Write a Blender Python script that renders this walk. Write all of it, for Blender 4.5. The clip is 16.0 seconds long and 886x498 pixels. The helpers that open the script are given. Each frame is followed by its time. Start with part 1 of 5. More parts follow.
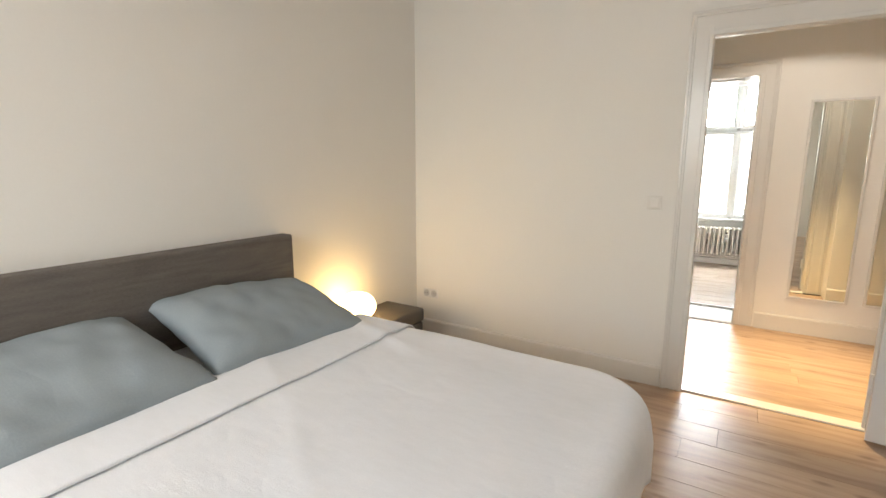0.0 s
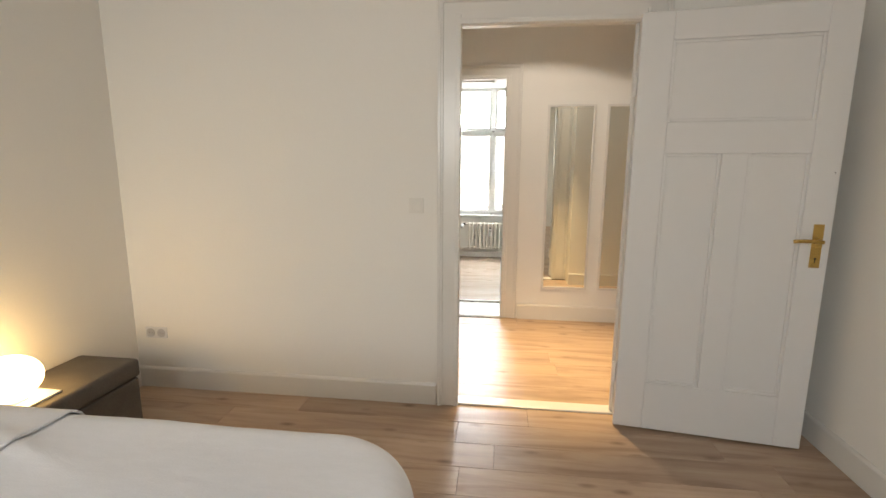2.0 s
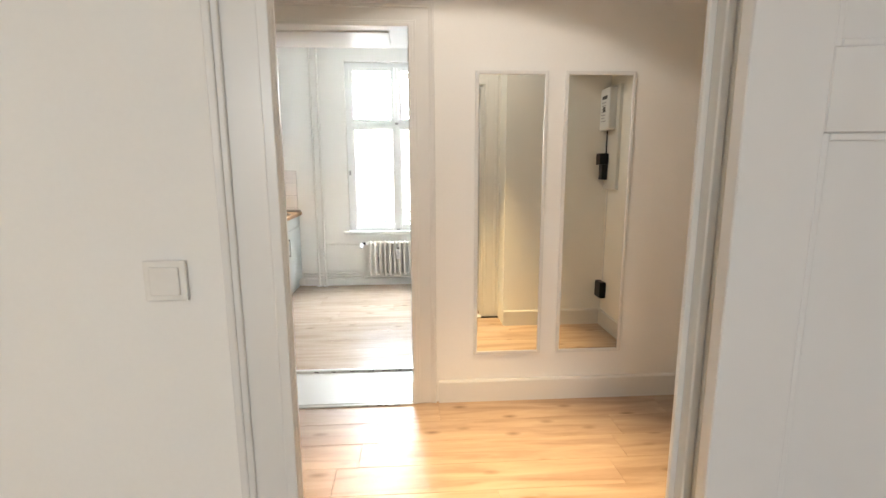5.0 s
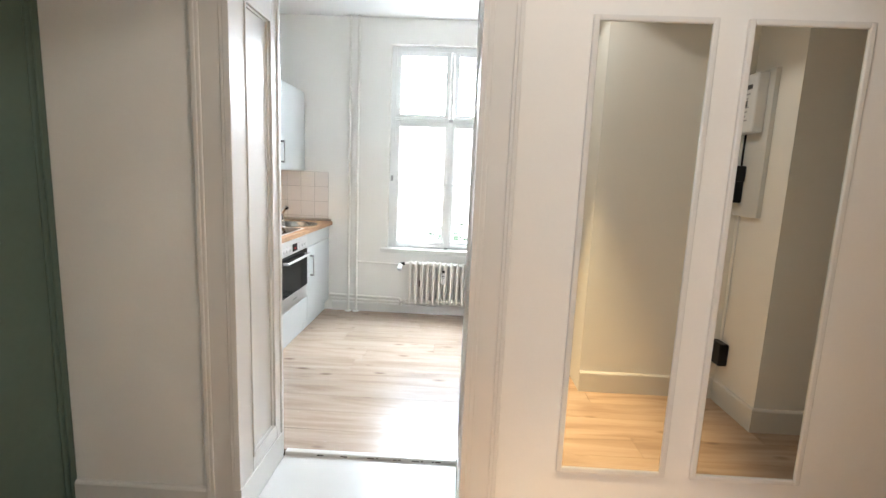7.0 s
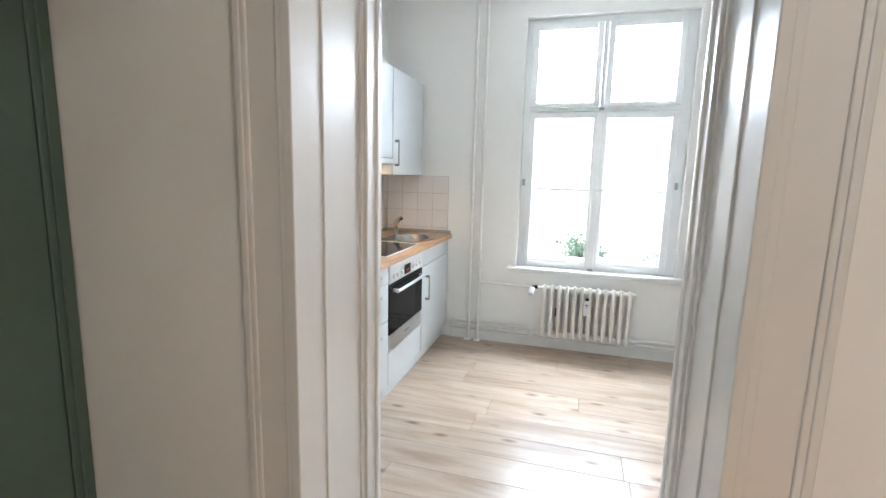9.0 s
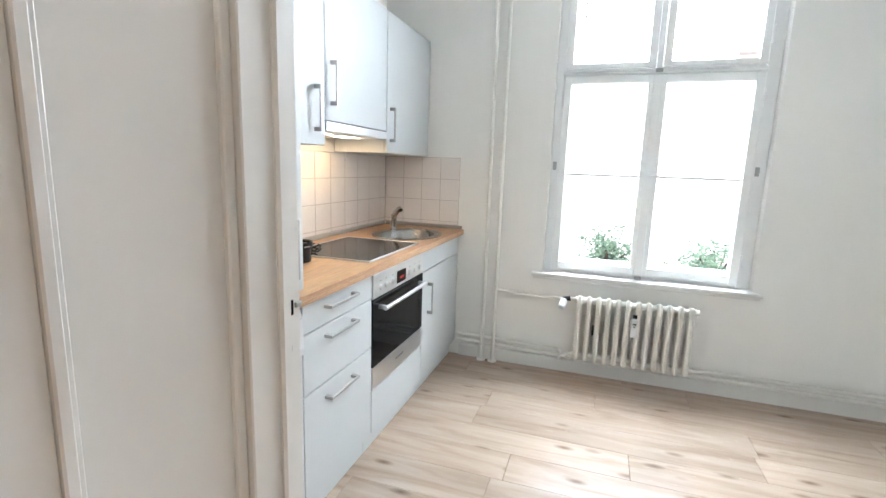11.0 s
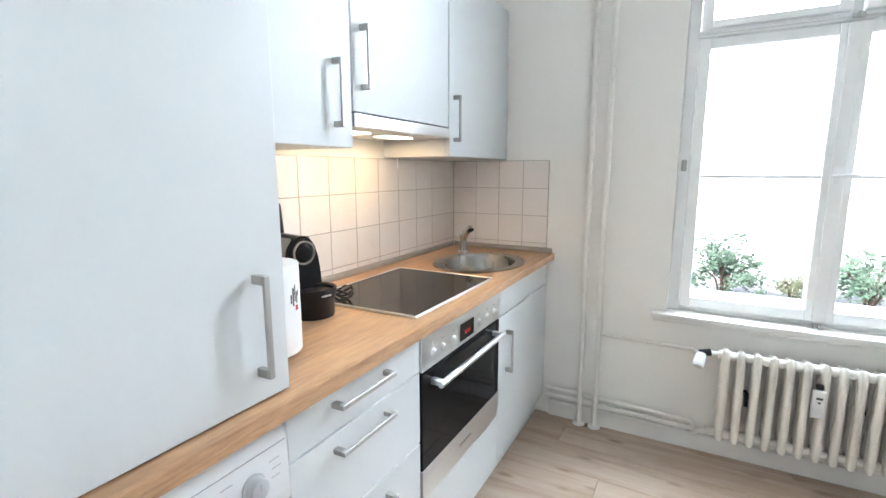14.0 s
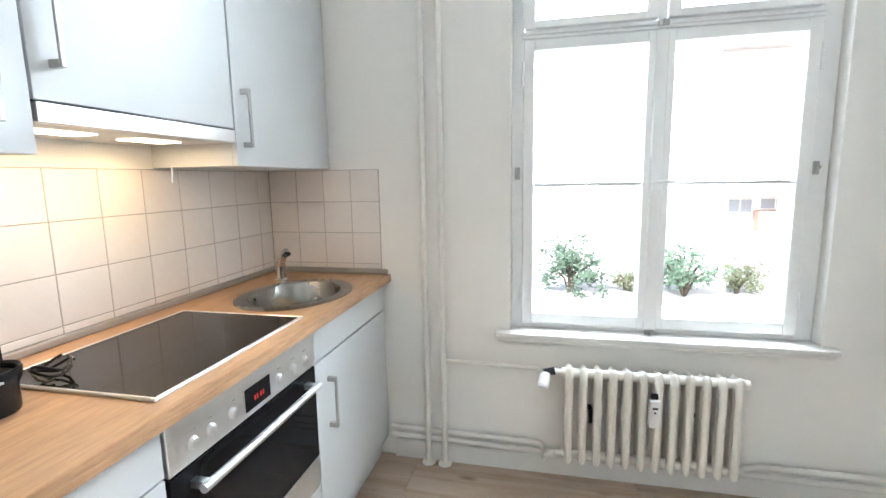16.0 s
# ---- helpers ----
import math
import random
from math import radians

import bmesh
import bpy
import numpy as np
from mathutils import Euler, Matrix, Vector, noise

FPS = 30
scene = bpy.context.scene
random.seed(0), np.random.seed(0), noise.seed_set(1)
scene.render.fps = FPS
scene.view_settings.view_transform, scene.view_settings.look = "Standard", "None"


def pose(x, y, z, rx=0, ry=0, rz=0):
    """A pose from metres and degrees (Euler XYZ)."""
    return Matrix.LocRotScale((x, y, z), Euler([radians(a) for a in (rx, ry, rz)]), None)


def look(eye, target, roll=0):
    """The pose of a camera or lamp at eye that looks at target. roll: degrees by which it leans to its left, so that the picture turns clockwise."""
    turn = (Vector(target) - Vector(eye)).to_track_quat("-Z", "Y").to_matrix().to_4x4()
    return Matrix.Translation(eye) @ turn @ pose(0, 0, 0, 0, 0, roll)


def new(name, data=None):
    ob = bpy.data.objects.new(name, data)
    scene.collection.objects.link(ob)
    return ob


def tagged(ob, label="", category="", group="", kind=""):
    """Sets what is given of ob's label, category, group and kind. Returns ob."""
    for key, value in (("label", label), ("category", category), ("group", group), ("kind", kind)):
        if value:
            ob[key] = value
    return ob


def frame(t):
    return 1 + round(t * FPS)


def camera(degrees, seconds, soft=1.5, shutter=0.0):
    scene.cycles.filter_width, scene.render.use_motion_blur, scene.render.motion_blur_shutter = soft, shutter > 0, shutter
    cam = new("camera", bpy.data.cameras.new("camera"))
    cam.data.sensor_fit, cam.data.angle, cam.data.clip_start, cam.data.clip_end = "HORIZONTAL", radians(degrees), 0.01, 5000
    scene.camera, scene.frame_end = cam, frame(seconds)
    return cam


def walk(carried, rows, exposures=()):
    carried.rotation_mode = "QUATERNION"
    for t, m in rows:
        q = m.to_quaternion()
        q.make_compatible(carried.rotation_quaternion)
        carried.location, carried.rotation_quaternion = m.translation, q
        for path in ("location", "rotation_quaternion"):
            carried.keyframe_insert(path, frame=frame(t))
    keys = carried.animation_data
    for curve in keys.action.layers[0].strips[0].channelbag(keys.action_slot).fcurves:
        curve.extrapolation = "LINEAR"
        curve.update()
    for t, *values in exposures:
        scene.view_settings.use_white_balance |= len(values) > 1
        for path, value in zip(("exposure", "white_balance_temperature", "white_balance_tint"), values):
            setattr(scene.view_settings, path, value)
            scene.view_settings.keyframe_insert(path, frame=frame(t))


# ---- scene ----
cam = camera(86.5, 16.0)
PATH = [
    (0, (0.104, 0.043, 1.369), (-0.947, 1.708, 1.02), 0.1),
    (0.5, (0.146, 0.154, 1.372), (-0.737, 1.914, 1.022), -0.0),
    (1, (0.208, 0.28, 1.364), (-0.478, 2.127, 1.021), -0.2),
    (1.5, (0.194, 0.41, 1.36), (-0.275, 2.323, 1.013), -0.1),
    (2, (0.116, 0.599, 1.367), (-0.121, 2.554, 1.018), 0.3),
    (2.5, (0.103, 0.811, 1.355), (-0.005, 2.778, 1.006), 0.2),
    (3, (0.136, 1.065, 1.350), (0.070, 3.034, 1.006), 0.1),
    (3.5, (0.071, 1.326, 1.362), (0.136, 3.295, 1.013), 0.2),
    (4, (0.077, 1.632, 1.382), (0.211, 3.595, 1.023), -0.3),
    (4.2, (0.095, 1.742, 1.379), (0.243, 3.705, 1.024), -1.0),
    (6.3, (0.172, 2.848, 1.349), (0.216, 4.820, 1.016), 2.3),
    (6.5, (0.148, 2.941, 1.343), (0.174, 4.914, 1.015), 2.4),
    (7, (0.093, 3.161, 1.344), (0.034, 5.137, 1.04), 2.4),
    (7.5, (0.044, 3.345, 1.308), (-0.233, 5.303, 1.013), 2.1),
    (8, (0.018, 3.554, 1.284), (-0.511, 5.459, 0.985), 3.3),
    (8.5, (-0.001, 3.77, 1.33), (-0.587, 5.657, 1.018), 2.5),
    (8.7, (-0.049, 3.824, 1.354), (-0.594, 5.724, 1.047), 1.4),
    (10.8, (-0.253, 4.584, 1.292), (-0.84, 6.464, 0.945), 2.2),
    (11, (-0.269, 4.63, 1.283), (-0.883, 6.502, 0.938), 1.9),
    (11.5, (-0.315, 4.778, 1.282), (-1.034, 6.612, 0.936), 1.6),
    (12, (-0.349, 4.918, 1.279), (-1.198, 6.696, 0.933), 1.4),
    (12.5, (-0.383, 5.001, 1.284), (-1.288, 6.749, 0.932), 1.1),
    (13, (-0.432, 5.102, 1.287), (-1.378, 6.827, 0.93), 0.8),
    (13.5, (-0.466, 5.203, 1.284), (-1.447, 6.911, 0.937), 0.3),
    (14, (-0.482, 5.272, 1.287), (-1.422, 7.007, 0.961), -0.1),
    (14.5, (-0.482, 5.368, 1.29), (-1.342, 7.147, 0.979), -0.3),
    (15, (-0.472, 5.504, 1.294), (-1.237, 7.328, 0.995), -0.6),
    (15.5, (-0.435, 5.595, 1.295), (-1.093, 7.46, 0.998), -0.8),
    (16, (-0.42, 5.641, 1.294), (-0.857, 7.57, 0.999), -1.0),
]
walk(cam, [(t, look(eye, target, roll)) for t, eye, target, roll in PATH], exposures=[(0,1.75,6700,10),(1,1.72,6800,10),(2,1.55,6800,10),(2.6,1.66,6750,10),(3.5,1.86,6600,10),(6.5,1.84,6150,10),(8.5,1.62,5850,10),(11,1.52,5950,10),(13,1.53,5850,10),(16,1.50,5980,10)])


# ---- light ----
world = bpy.data.worlds.new("sky")
scene.world = world
world.use_nodes = True
wn = world.node_tree.nodes
sky = wn.new("ShaderNodeTexSky")
sky.sky_type = "NISHITA"
sky.sun_disc = False
sky.sun_elevation, sky.sun_rotation = radians(42), radians(150)
sky.air_density, sky.dust_density = 1.2, 3.0
wn["Background"].inputs["Strength"].default_value = 0.15
world.node_tree.links.new(sky.outputs["Color"], wn["Background"].inputs["Color"])

sun_data = bpy.data.lights.new("sun", "SUN")
sun_data.energy, sun_data.angle, sun_data.color = 4.0, radians(3), (1.0, 0.96, 0.9)
sun = new("sun", sun_data)
sun.matrix_world = look((0, 0, 0), (0.4, 0.85, -0.8))


def lamp(name, kind, place, target, energy, color, **more):
    data = bpy.data.lights.new(name, kind)
    data.energy, data.color = energy, color
    if kind == "AREA":
        data.shape, data.size, data.size_y = "RECTANGLE", more["size"], more["size_y"]
    if kind == "SPOT":
        data.spot_size, data.spot_blend, data.shadow_soft_size = radians(more["cone"]), more["blend"], more["radius"]
    if kind == "POINT":
        data.shadow_soft_size = more["radius"]
    ob = new(name, data)
    ob.matrix_world = look(place, target)
    return ob


# daylight in the kitchen window and in the bedroom window behind the walker
lamp("kitchen_daylight", "AREA", (0.0, 8.26, 2.14), (0.30, 7.02, 0.50), 50, (0.86, 0.945, 1.0), size=1.12, size_y=0.80)
lamp("bedroom_daylight", "AREA", (-0.9, -2.02, 1.95), (-0.7, 0.6, 0.10), 18, (0.88, 0.95, 1.0), size=1.3, size_y=1.3)
# ceiling spot of the hall: a narrow beam and its wide spill; lamps of the cooker hood
lamp("hall_beam", "SPOT", (0.40, 3.82, 2.688), (0.52, 3.84, 0.0), 185, (1.0, 0.70, 0.34), cone=50, blend=1.0, radius=0.03)
lamp("hall_spill", "SPOT", (0.40, 3.82, 2.688), (0.40, 3.82, 0.0), 10.5, (1.0, 0.91, 0.80), cone=130, blend=0.15, radius=0.04)
lamp("hood_glow_a", "AREA", (-1.50, 6.50, 1.404), (-1.52, 6.50, 0.0), 0.36, (1.0, 0.67, 0.33), size=0.05, size_y=0.13)
lamp("hood_glow_b", "AREA", (-1.50, 6.76, 1.404), (-1.52, 6.76, 0.0), 0.36, (1.0, 0.67, 0.33), size=0.05, size_y=0.13)


# ---- materials ----
def material(name, color, rough=0.5, metal=0.0, vary=0.06, scale=6.0, grain=60.0, bump=0.05, coat=0.0, stretch=(1, 1, 1), tint=0.0, spec=0.5, rough_vary=0.08):
    """A surface with variation at two scales, fine relief and, for repeats, a tint of its own."""
    m = bpy.data.materials.new(name)
    m.use_nodes = True
    n, l = m.node_tree.nodes, m.node_tree.links
    b = n["Principled BSDF"]
    b.inputs["Metallic"].default_value = metal
    b.inputs["Coat Weight"].default_value = coat
    b.inputs["Coat Roughness"].default_value = 0.12
    b.inputs["Specular IOR Level"].default_value = spec
    tc = n.new("ShaderNodeTexCoord")
    mp = n.new("ShaderNodeMapping")
    mp.inputs["Scale"].default_value = stretch
    l.new(tc.outputs["Object"], mp.inputs["Vector"])
    big, fine = n.new("ShaderNodeTexNoise"), n.new("ShaderNodeTexNoise")
    big.inputs["Scale"].default_value, big.inputs["Detail"].default_value = scale, 4
    fine.inputs["Scale"].default_value, fine.inputs["Detail"].default_value = grain, 3
    l.new(mp.outputs["Vector"], big.inputs["Vector"])
    l.new(mp.outputs["Vector"], fine.inputs["Vector"])
    mix = n.new("ShaderNodeMath")
    mix.operation = "ADD"
    l.new(big.outputs["Fac"], mix.inputs[0])
    l.new(fine.outputs["Fac"], mix.inputs[1])
    val = n.new("ShaderNodeMapRange")
    val.inputs["From Min"].default_value, val.inputs["From Max"].default_value = 0.6, 1.4
    val.inputs["To Min"].default_value, val.inputs["To Max"].default_value = 1 - vary, 1 + vary
    l.new(mix.outputs[0], val.inputs["Value"])
    hsv = n.new("ShaderNodeHueSaturation")
    hsv.inputs["Color"].default_value = (*color, 1)
    if tint:
        info, rnd, mul = n.new("ShaderNodeObjectInfo"), n.new("ShaderNodeMapRange"), n.new("ShaderNodeMath")
        rnd.inputs["To Min"].default_value, rnd.inputs["To Max"].default_value = 1 - tint, 1 + tint
        mul.operation = "MULTIPLY"
        l.new(info.outputs["Random"], rnd.inputs["Value"])
        l.new(rnd.outputs[0], mul.inputs[0])
        l.new(val.outputs[0], mul.inputs[1])
        l.new(mul.outputs[0], hsv.inputs["Value"])
    else:
        l.new(val.outputs[0], hsv.inputs["Value"])
    l.new(hsv.outputs["Color"], b.inputs["Base Color"])
    rg = n.new("ShaderNodeMapRange")
    rg.inputs["To Min"].default_value, rg.inputs["To Max"].default_value = max(0.02, rough - rough_vary), min(1.0, rough + rough_vary)
    l.new(big.outputs["Fac"], rg.inputs["Value"])
    l.new(rg.outputs[0], b.inputs["Roughness"])
    if bump:
        bp = n.new("ShaderNodeBump")
        bp.inputs["Strength"].default_value, bp.inputs["Distance"].default_value = bump, 0.004
        l.new(mix.outputs[0], bp.inputs["Height"])
        l.new(bp.outputs["Normal"], b.inputs["Normal"])
    return m


def plank_material(name, dark, mid, light, rough, knots=True):
    """Oak laminate: long grain along x, dark knots, each plank with its own tone and its own stretch of grain."""
    m = bpy.data.materials.new(name)
    m.use_nodes = True
    n, l = m.node_tree.nodes, m.node_tree.links
    b = n["Principled BSDF"]
    tc, info = n.new("ShaderNodeTexCoord"), n.new("ShaderNodeObjectInfo")
    off = n.new("ShaderNodeVectorMath")
    off.operation = "SCALE"
    off.inputs[0].default_value = (37.0, 61.0, 13.0)
    l.new(info.outputs["Random"], off.inputs["Scale"])
    add = n.new("ShaderNodeVectorMath")
    l.new(tc.outputs["Object"], add.inputs[0])
    l.new(off.outputs["Vector"], add.inputs[1])
    mp = n.new("ShaderNodeMapping")
    mp.inputs["Scale"].default_value = (1.0, 9.0, 1.0)
    l.new(add.outputs["Vector"], mp.inputs["Vector"])
    a, f = n.new("ShaderNodeTexNoise"), n.new("ShaderNodeTexNoise")
    a.inputs["Scale"].default_value, a.inputs["Detail"].default_value, a.inputs["Distortion"].default_value = 1.7, 5, 0.8
    f.inputs["Scale"].default_value, f.inputs["Detail"].default_value = 22, 4
    l.new(mp.outputs["Vector"], a.inputs["Vector"])
    l.new(mp.outputs["Vector"], f.inputs["Vector"])
    sm = n.new("ShaderNodeMix")
    sm.inputs["Factor"].default_value = 0.14
    l.new(a.outputs["Fac"], sm.inputs[2])
    l.new(f.outputs["Fac"], sm.inputs[3])
    ramp = n.new("ShaderNodeValToRGB")
    ramp.color_ramp.elements[0].position, ramp.color_ramp.elements[0].color = 0.30, (*dark, 1)
    ramp.color_ramp.elements[1].position, ramp.color_ramp.elements[1].color = 0.72, (*light, 1)
    e = ramp.color_ramp.elements.new(0.50)
    e.color = (*mid, 1)
    l.new(sm.outputs[0], ramp.inputs["Fac"])
    # knots
    mp2 = n.new("ShaderNodeMapping")
    mp2.inputs["Scale"].default_value = (2.2, 5.5, 1.0)
    l.new(add.outputs["Vector"], mp2.inputs["Vector"])
    vo = n.new("ShaderNodeTexVoronoi")
    vo.inputs["Scale"].default_value = 1.7
    l.new(mp2.outputs["Vector"], vo.inputs["Vector"])
    kr = n.new("ShaderNodeValToRGB")
    kr.color_ramp.elements[0].position, kr.color_ramp.elements[0].color = 0.03, (0.30, 0.23, 0.19, 1)
    kr.color_ramp.elements[1].position, kr.color_ramp.elements[1].color = 0.20, (1, 1, 1, 1)
    l.new(vo.outputs["Distance"], kr.inputs["Fac"])
    mul = n.new("ShaderNodeMix")
    mul.data_type, mul.blend_type = "RGBA", "MULTIPLY"
    mul.inputs["Factor"].default_value = 0.75 if knots else 0.0
    l.new(ramp.outputs["Color"], mul.inputs[6])
    l.new(kr.outputs["Color"], mul.inputs[7])
    tone = n.new("ShaderNodeMapRange")
    tone.inputs["To Min"].default_value, tone.inputs["To Max"].default_value = 0.88, 1.10
    l.new(info.outputs["Random"], tone.inputs["Value"])
    hsv = n.new("ShaderNodeHueSaturation")
    l.new(mul.outputs[2], hsv.inputs["Color"])
    l.new(tone.outputs[0], hsv.inputs["Value"])
    l.new(hsv.outputs["Color"], b.inputs["Base Color"])
    rg = n.new("ShaderNodeMapRange")
    rg.inputs["To Min"].default_value, rg.inputs["To Max"].default_value = rough - 0.06, rough + 0.10
    l.new(f.outputs["Fac"], rg.inputs["Value"])
    l.new(rg.outputs[0], b.inputs["Roughness"])
    bp = n.new("ShaderNodeBump")
    bp.inputs["Strength"].default_value, bp.inputs["Distance"].default_value = 0.06, 0.002
    l.new(sm.outputs[0], bp.inputs["Height"])
    l.new(bp.outputs["Normal"], b.inputs["Normal"])
    return m


def plain(name, color, rough=0.4, metal=0.0, emit=None, strength=0.0, transmission=0.0, ior=1.45):
    m = bpy.data.materials.new(name)
    m.use_nodes = True
    b = m.node_tree.nodes["Principled BSDF"]
    b.inputs["Base Color"].default_value = (*color, 1)
    b.inputs["Roughness"].default_value, b.inputs["Metallic"].default_value = rough, metal
    b.inputs["Transmission Weight"].default_value, b.inputs["IOR"].default_value = transmission, ior
    if emit:
        b.inputs["Emission Color"].default_value = (*emit, 1)
        b.inputs["Emission Strength"].default_value = strength
    return m


WALL = material("wall_paint", (0.85, 0.83, 0.785), 0.85, vary=0.012, scale=1.3, grain=90, bump=0.06)
CEIL = material("ceiling_paint", (0.86, 0.85, 0.83), 0.9, vary=0.02, scale=1.0, grain=70, bump=0.1)
GLOSS = material("white_gloss_paint", (0.75, 0.73, 0.69), 0.30, vary=0.010, scale=2, grain=14, bump=0.012, coat=0.2, rough_vary=0.04)
SASH = material("window_paint", (0.87, 0.87, 0.85), 0.35, vary=0.015, scale=4, grain=30, bump=0.02, coat=0.2)
LEAFPAINT = material("door_paint", (0.73, 0.72, 0.705), 0.40, vary=0.010, scale=3, grain=20, bump=0.015, coat=0.1)
GREEN = material("green_paint", (0.095, 0.145, 0.118), 0.55, vary=0.06, scale=3, grain=40, bump=0.06)
OAK = plank_material("oak_laminate", (0.35, 0.255, 0.185), (0.46, 0.35, 0.265), (0.53, 0.42, 0.325), 0.22)
# same laminate, rougher to mirror less window glare, and a little warmer in colour
OAK_ROUGH = plank_material("oak_laminate_rough", (0.33, 0.22, 0.15), (0.47, 0.335, 0.235), (0.56, 0.425, 0.315), 0.36)
SUB = material("subfloor", (0.10, 0.07, 0.05), 0.8)
FRONT = material("cabinet_front", (0.665, 0.685, 0.685), 0.42, vary=0.012, scale=3, grain=80, bump=0.02, spec=0.4)
CARCASS = material("cabinet_board", (0.68, 0.68, 0.66), 0.5, vary=0.02, scale=4, grain=60, bump=0.02)
BEECH = material("beech_worktop", (0.50, 0.295, 0.155), 0.45, vary=0.26, scale=3.5, grain=16, bump=0.03, stretch=(9, 0.9, 9))
STAVE = material("beech_stave", (0.49, 0.285, 0.15), 0.48, vary=0.30, scale=4, grain=18, bump=0.04, stretch=(9, 0.9, 9))
STRIP = material("edge_strip", (0.36, 0.32, 0.28), 0.4, vary=0.08, stretch=(6, 1, 6))
TILE = material("ivory_tile", (0.80, 0.745, 0.70), 0.16, vary=0.02, scale=3, grain=40, bump=0.03, tint=0.015, coat=0.3)
GROUT = material("grout", (0.42, 0.38, 0.35), 0.9, vary=0.08, grain=120, bump=0.2)
STEEL = material("brushed_steel", (0.76, 0.765, 0.77), 0.33, metal=1.0, vary=0.05, scale=4, grain=90, bump=0.03, stretch=(12, 1, 12))
SHELL = material("taupe_shell", (0.40, 0.365, 0.31), 0.45, vary=0.05, scale=20, grain=200, bump=0.03)
SINK = material("sink_steel", (0.31, 0.305, 0.29), 0.26, metal=1.0, vary=0.08, scale=5, grain=80, bump=0.03)
HANDLE = material("satin_nickel", (0.46, 0.455, 0.44), 0.52, metal=1.0, vary=0.04, grain=80, bump=0.01)
CHROME = plain("chrome", (0.75, 0.75, 0.76), 0.08, 1.0)
BLACKGLASS = plain("black_glass", (0.008, 0.008, 0.009), 0.06, ior=1.35)
HOBGLASS = plain("hob_glass", (0.022, 0.018, 0.016), 0.09)
for glassy, level in ((BLACKGLASS, 0.22), (HOBGLASS, 0.28)):
    glassy.node_tree.nodes["Principled BSDF"].inputs["Specular IOR Level"].default_value = level
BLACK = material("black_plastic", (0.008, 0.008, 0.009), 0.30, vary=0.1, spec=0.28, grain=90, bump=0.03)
DARKGREY = material("grey_plastic", (0.15, 0.14, 0.125), 0.38, metal=0.3, vary=0.06)
WHITEPLAST = material("white_plastic", (0.74, 0.74, 0.74), 0.32, vary=0.015, grain=60, bump=0.01)
GREYPRINT = plain("grey_print", (0.38, 0.38, 0.39), 0.5)
LIGHTGREY = plain("light_grey_plastic", (0.50, 0.50, 0.51), 0.4)
DARKPRINT = plain("dark_print", (0.05, 0.05, 0.05), 0.5)
REDPRINT = plain("red_print", (0.55, 0.05, 0.04), 0.6)
DISPLAYRED = plain("red_digits", (0.3, 0.01, 0.01), 0.5, emit=(1, 0.04, 0.03), strength=0.12)
RADIATOR = material("radiator_enamel", (0.80, 0.77, 0.70), 0.32, vary=0.03, scale=6, grain=40, bump=0.05, coat=0.2)
PIPE = material("pipe_paint", (0.80, 0.775, 0.72), 0.4, vary=0.03, scale=8, grain=40, bump=0.04)
BRASS = material("worn_brass", (0.55, 0.36, 0.11), 0.28, metal=1.0, vary=0.12, scale=14, grain=60, bump=0.03)
MIRROR = plain("mirror_silver", (0.86, 0.88, 0.84), 0.005, 1.0)
GLASS = plain("window_glass", (1, 1, 1), 0.0, transmission=1.0, ior=1.02)
UPHOLSTERY = material("grey_upholstery", (0.145, 0.126, 0.110), 0.92, vary=0.34, scale=9, grain=130, bump=0.35, stretch=(1, 0.6, 5))
BENCHCLOTH = material("bench_upholstery", (0.13, 0.115, 0.10), 0.9, vary=0.22, scale=8, grain=140, bump=0.3)
PILLOWCLOTH = material("sage_cotton", (0.285, 0.325, 0.345), 0.85, vary=0.07, scale=5, grain=160, bump=0.12)
SHEET = material("sheet_cotton", (0.60, 0.61, 0.60), 0.9, vary=0.05, scale=5, grain=140, bump=0.1)
QUILT = material("white_woven_cotton", (0.86, 0.865, 0.89), 0.88, vary=0.03, scale=16, grain=150, bump=0.22, stretch=(1, 3, 1))


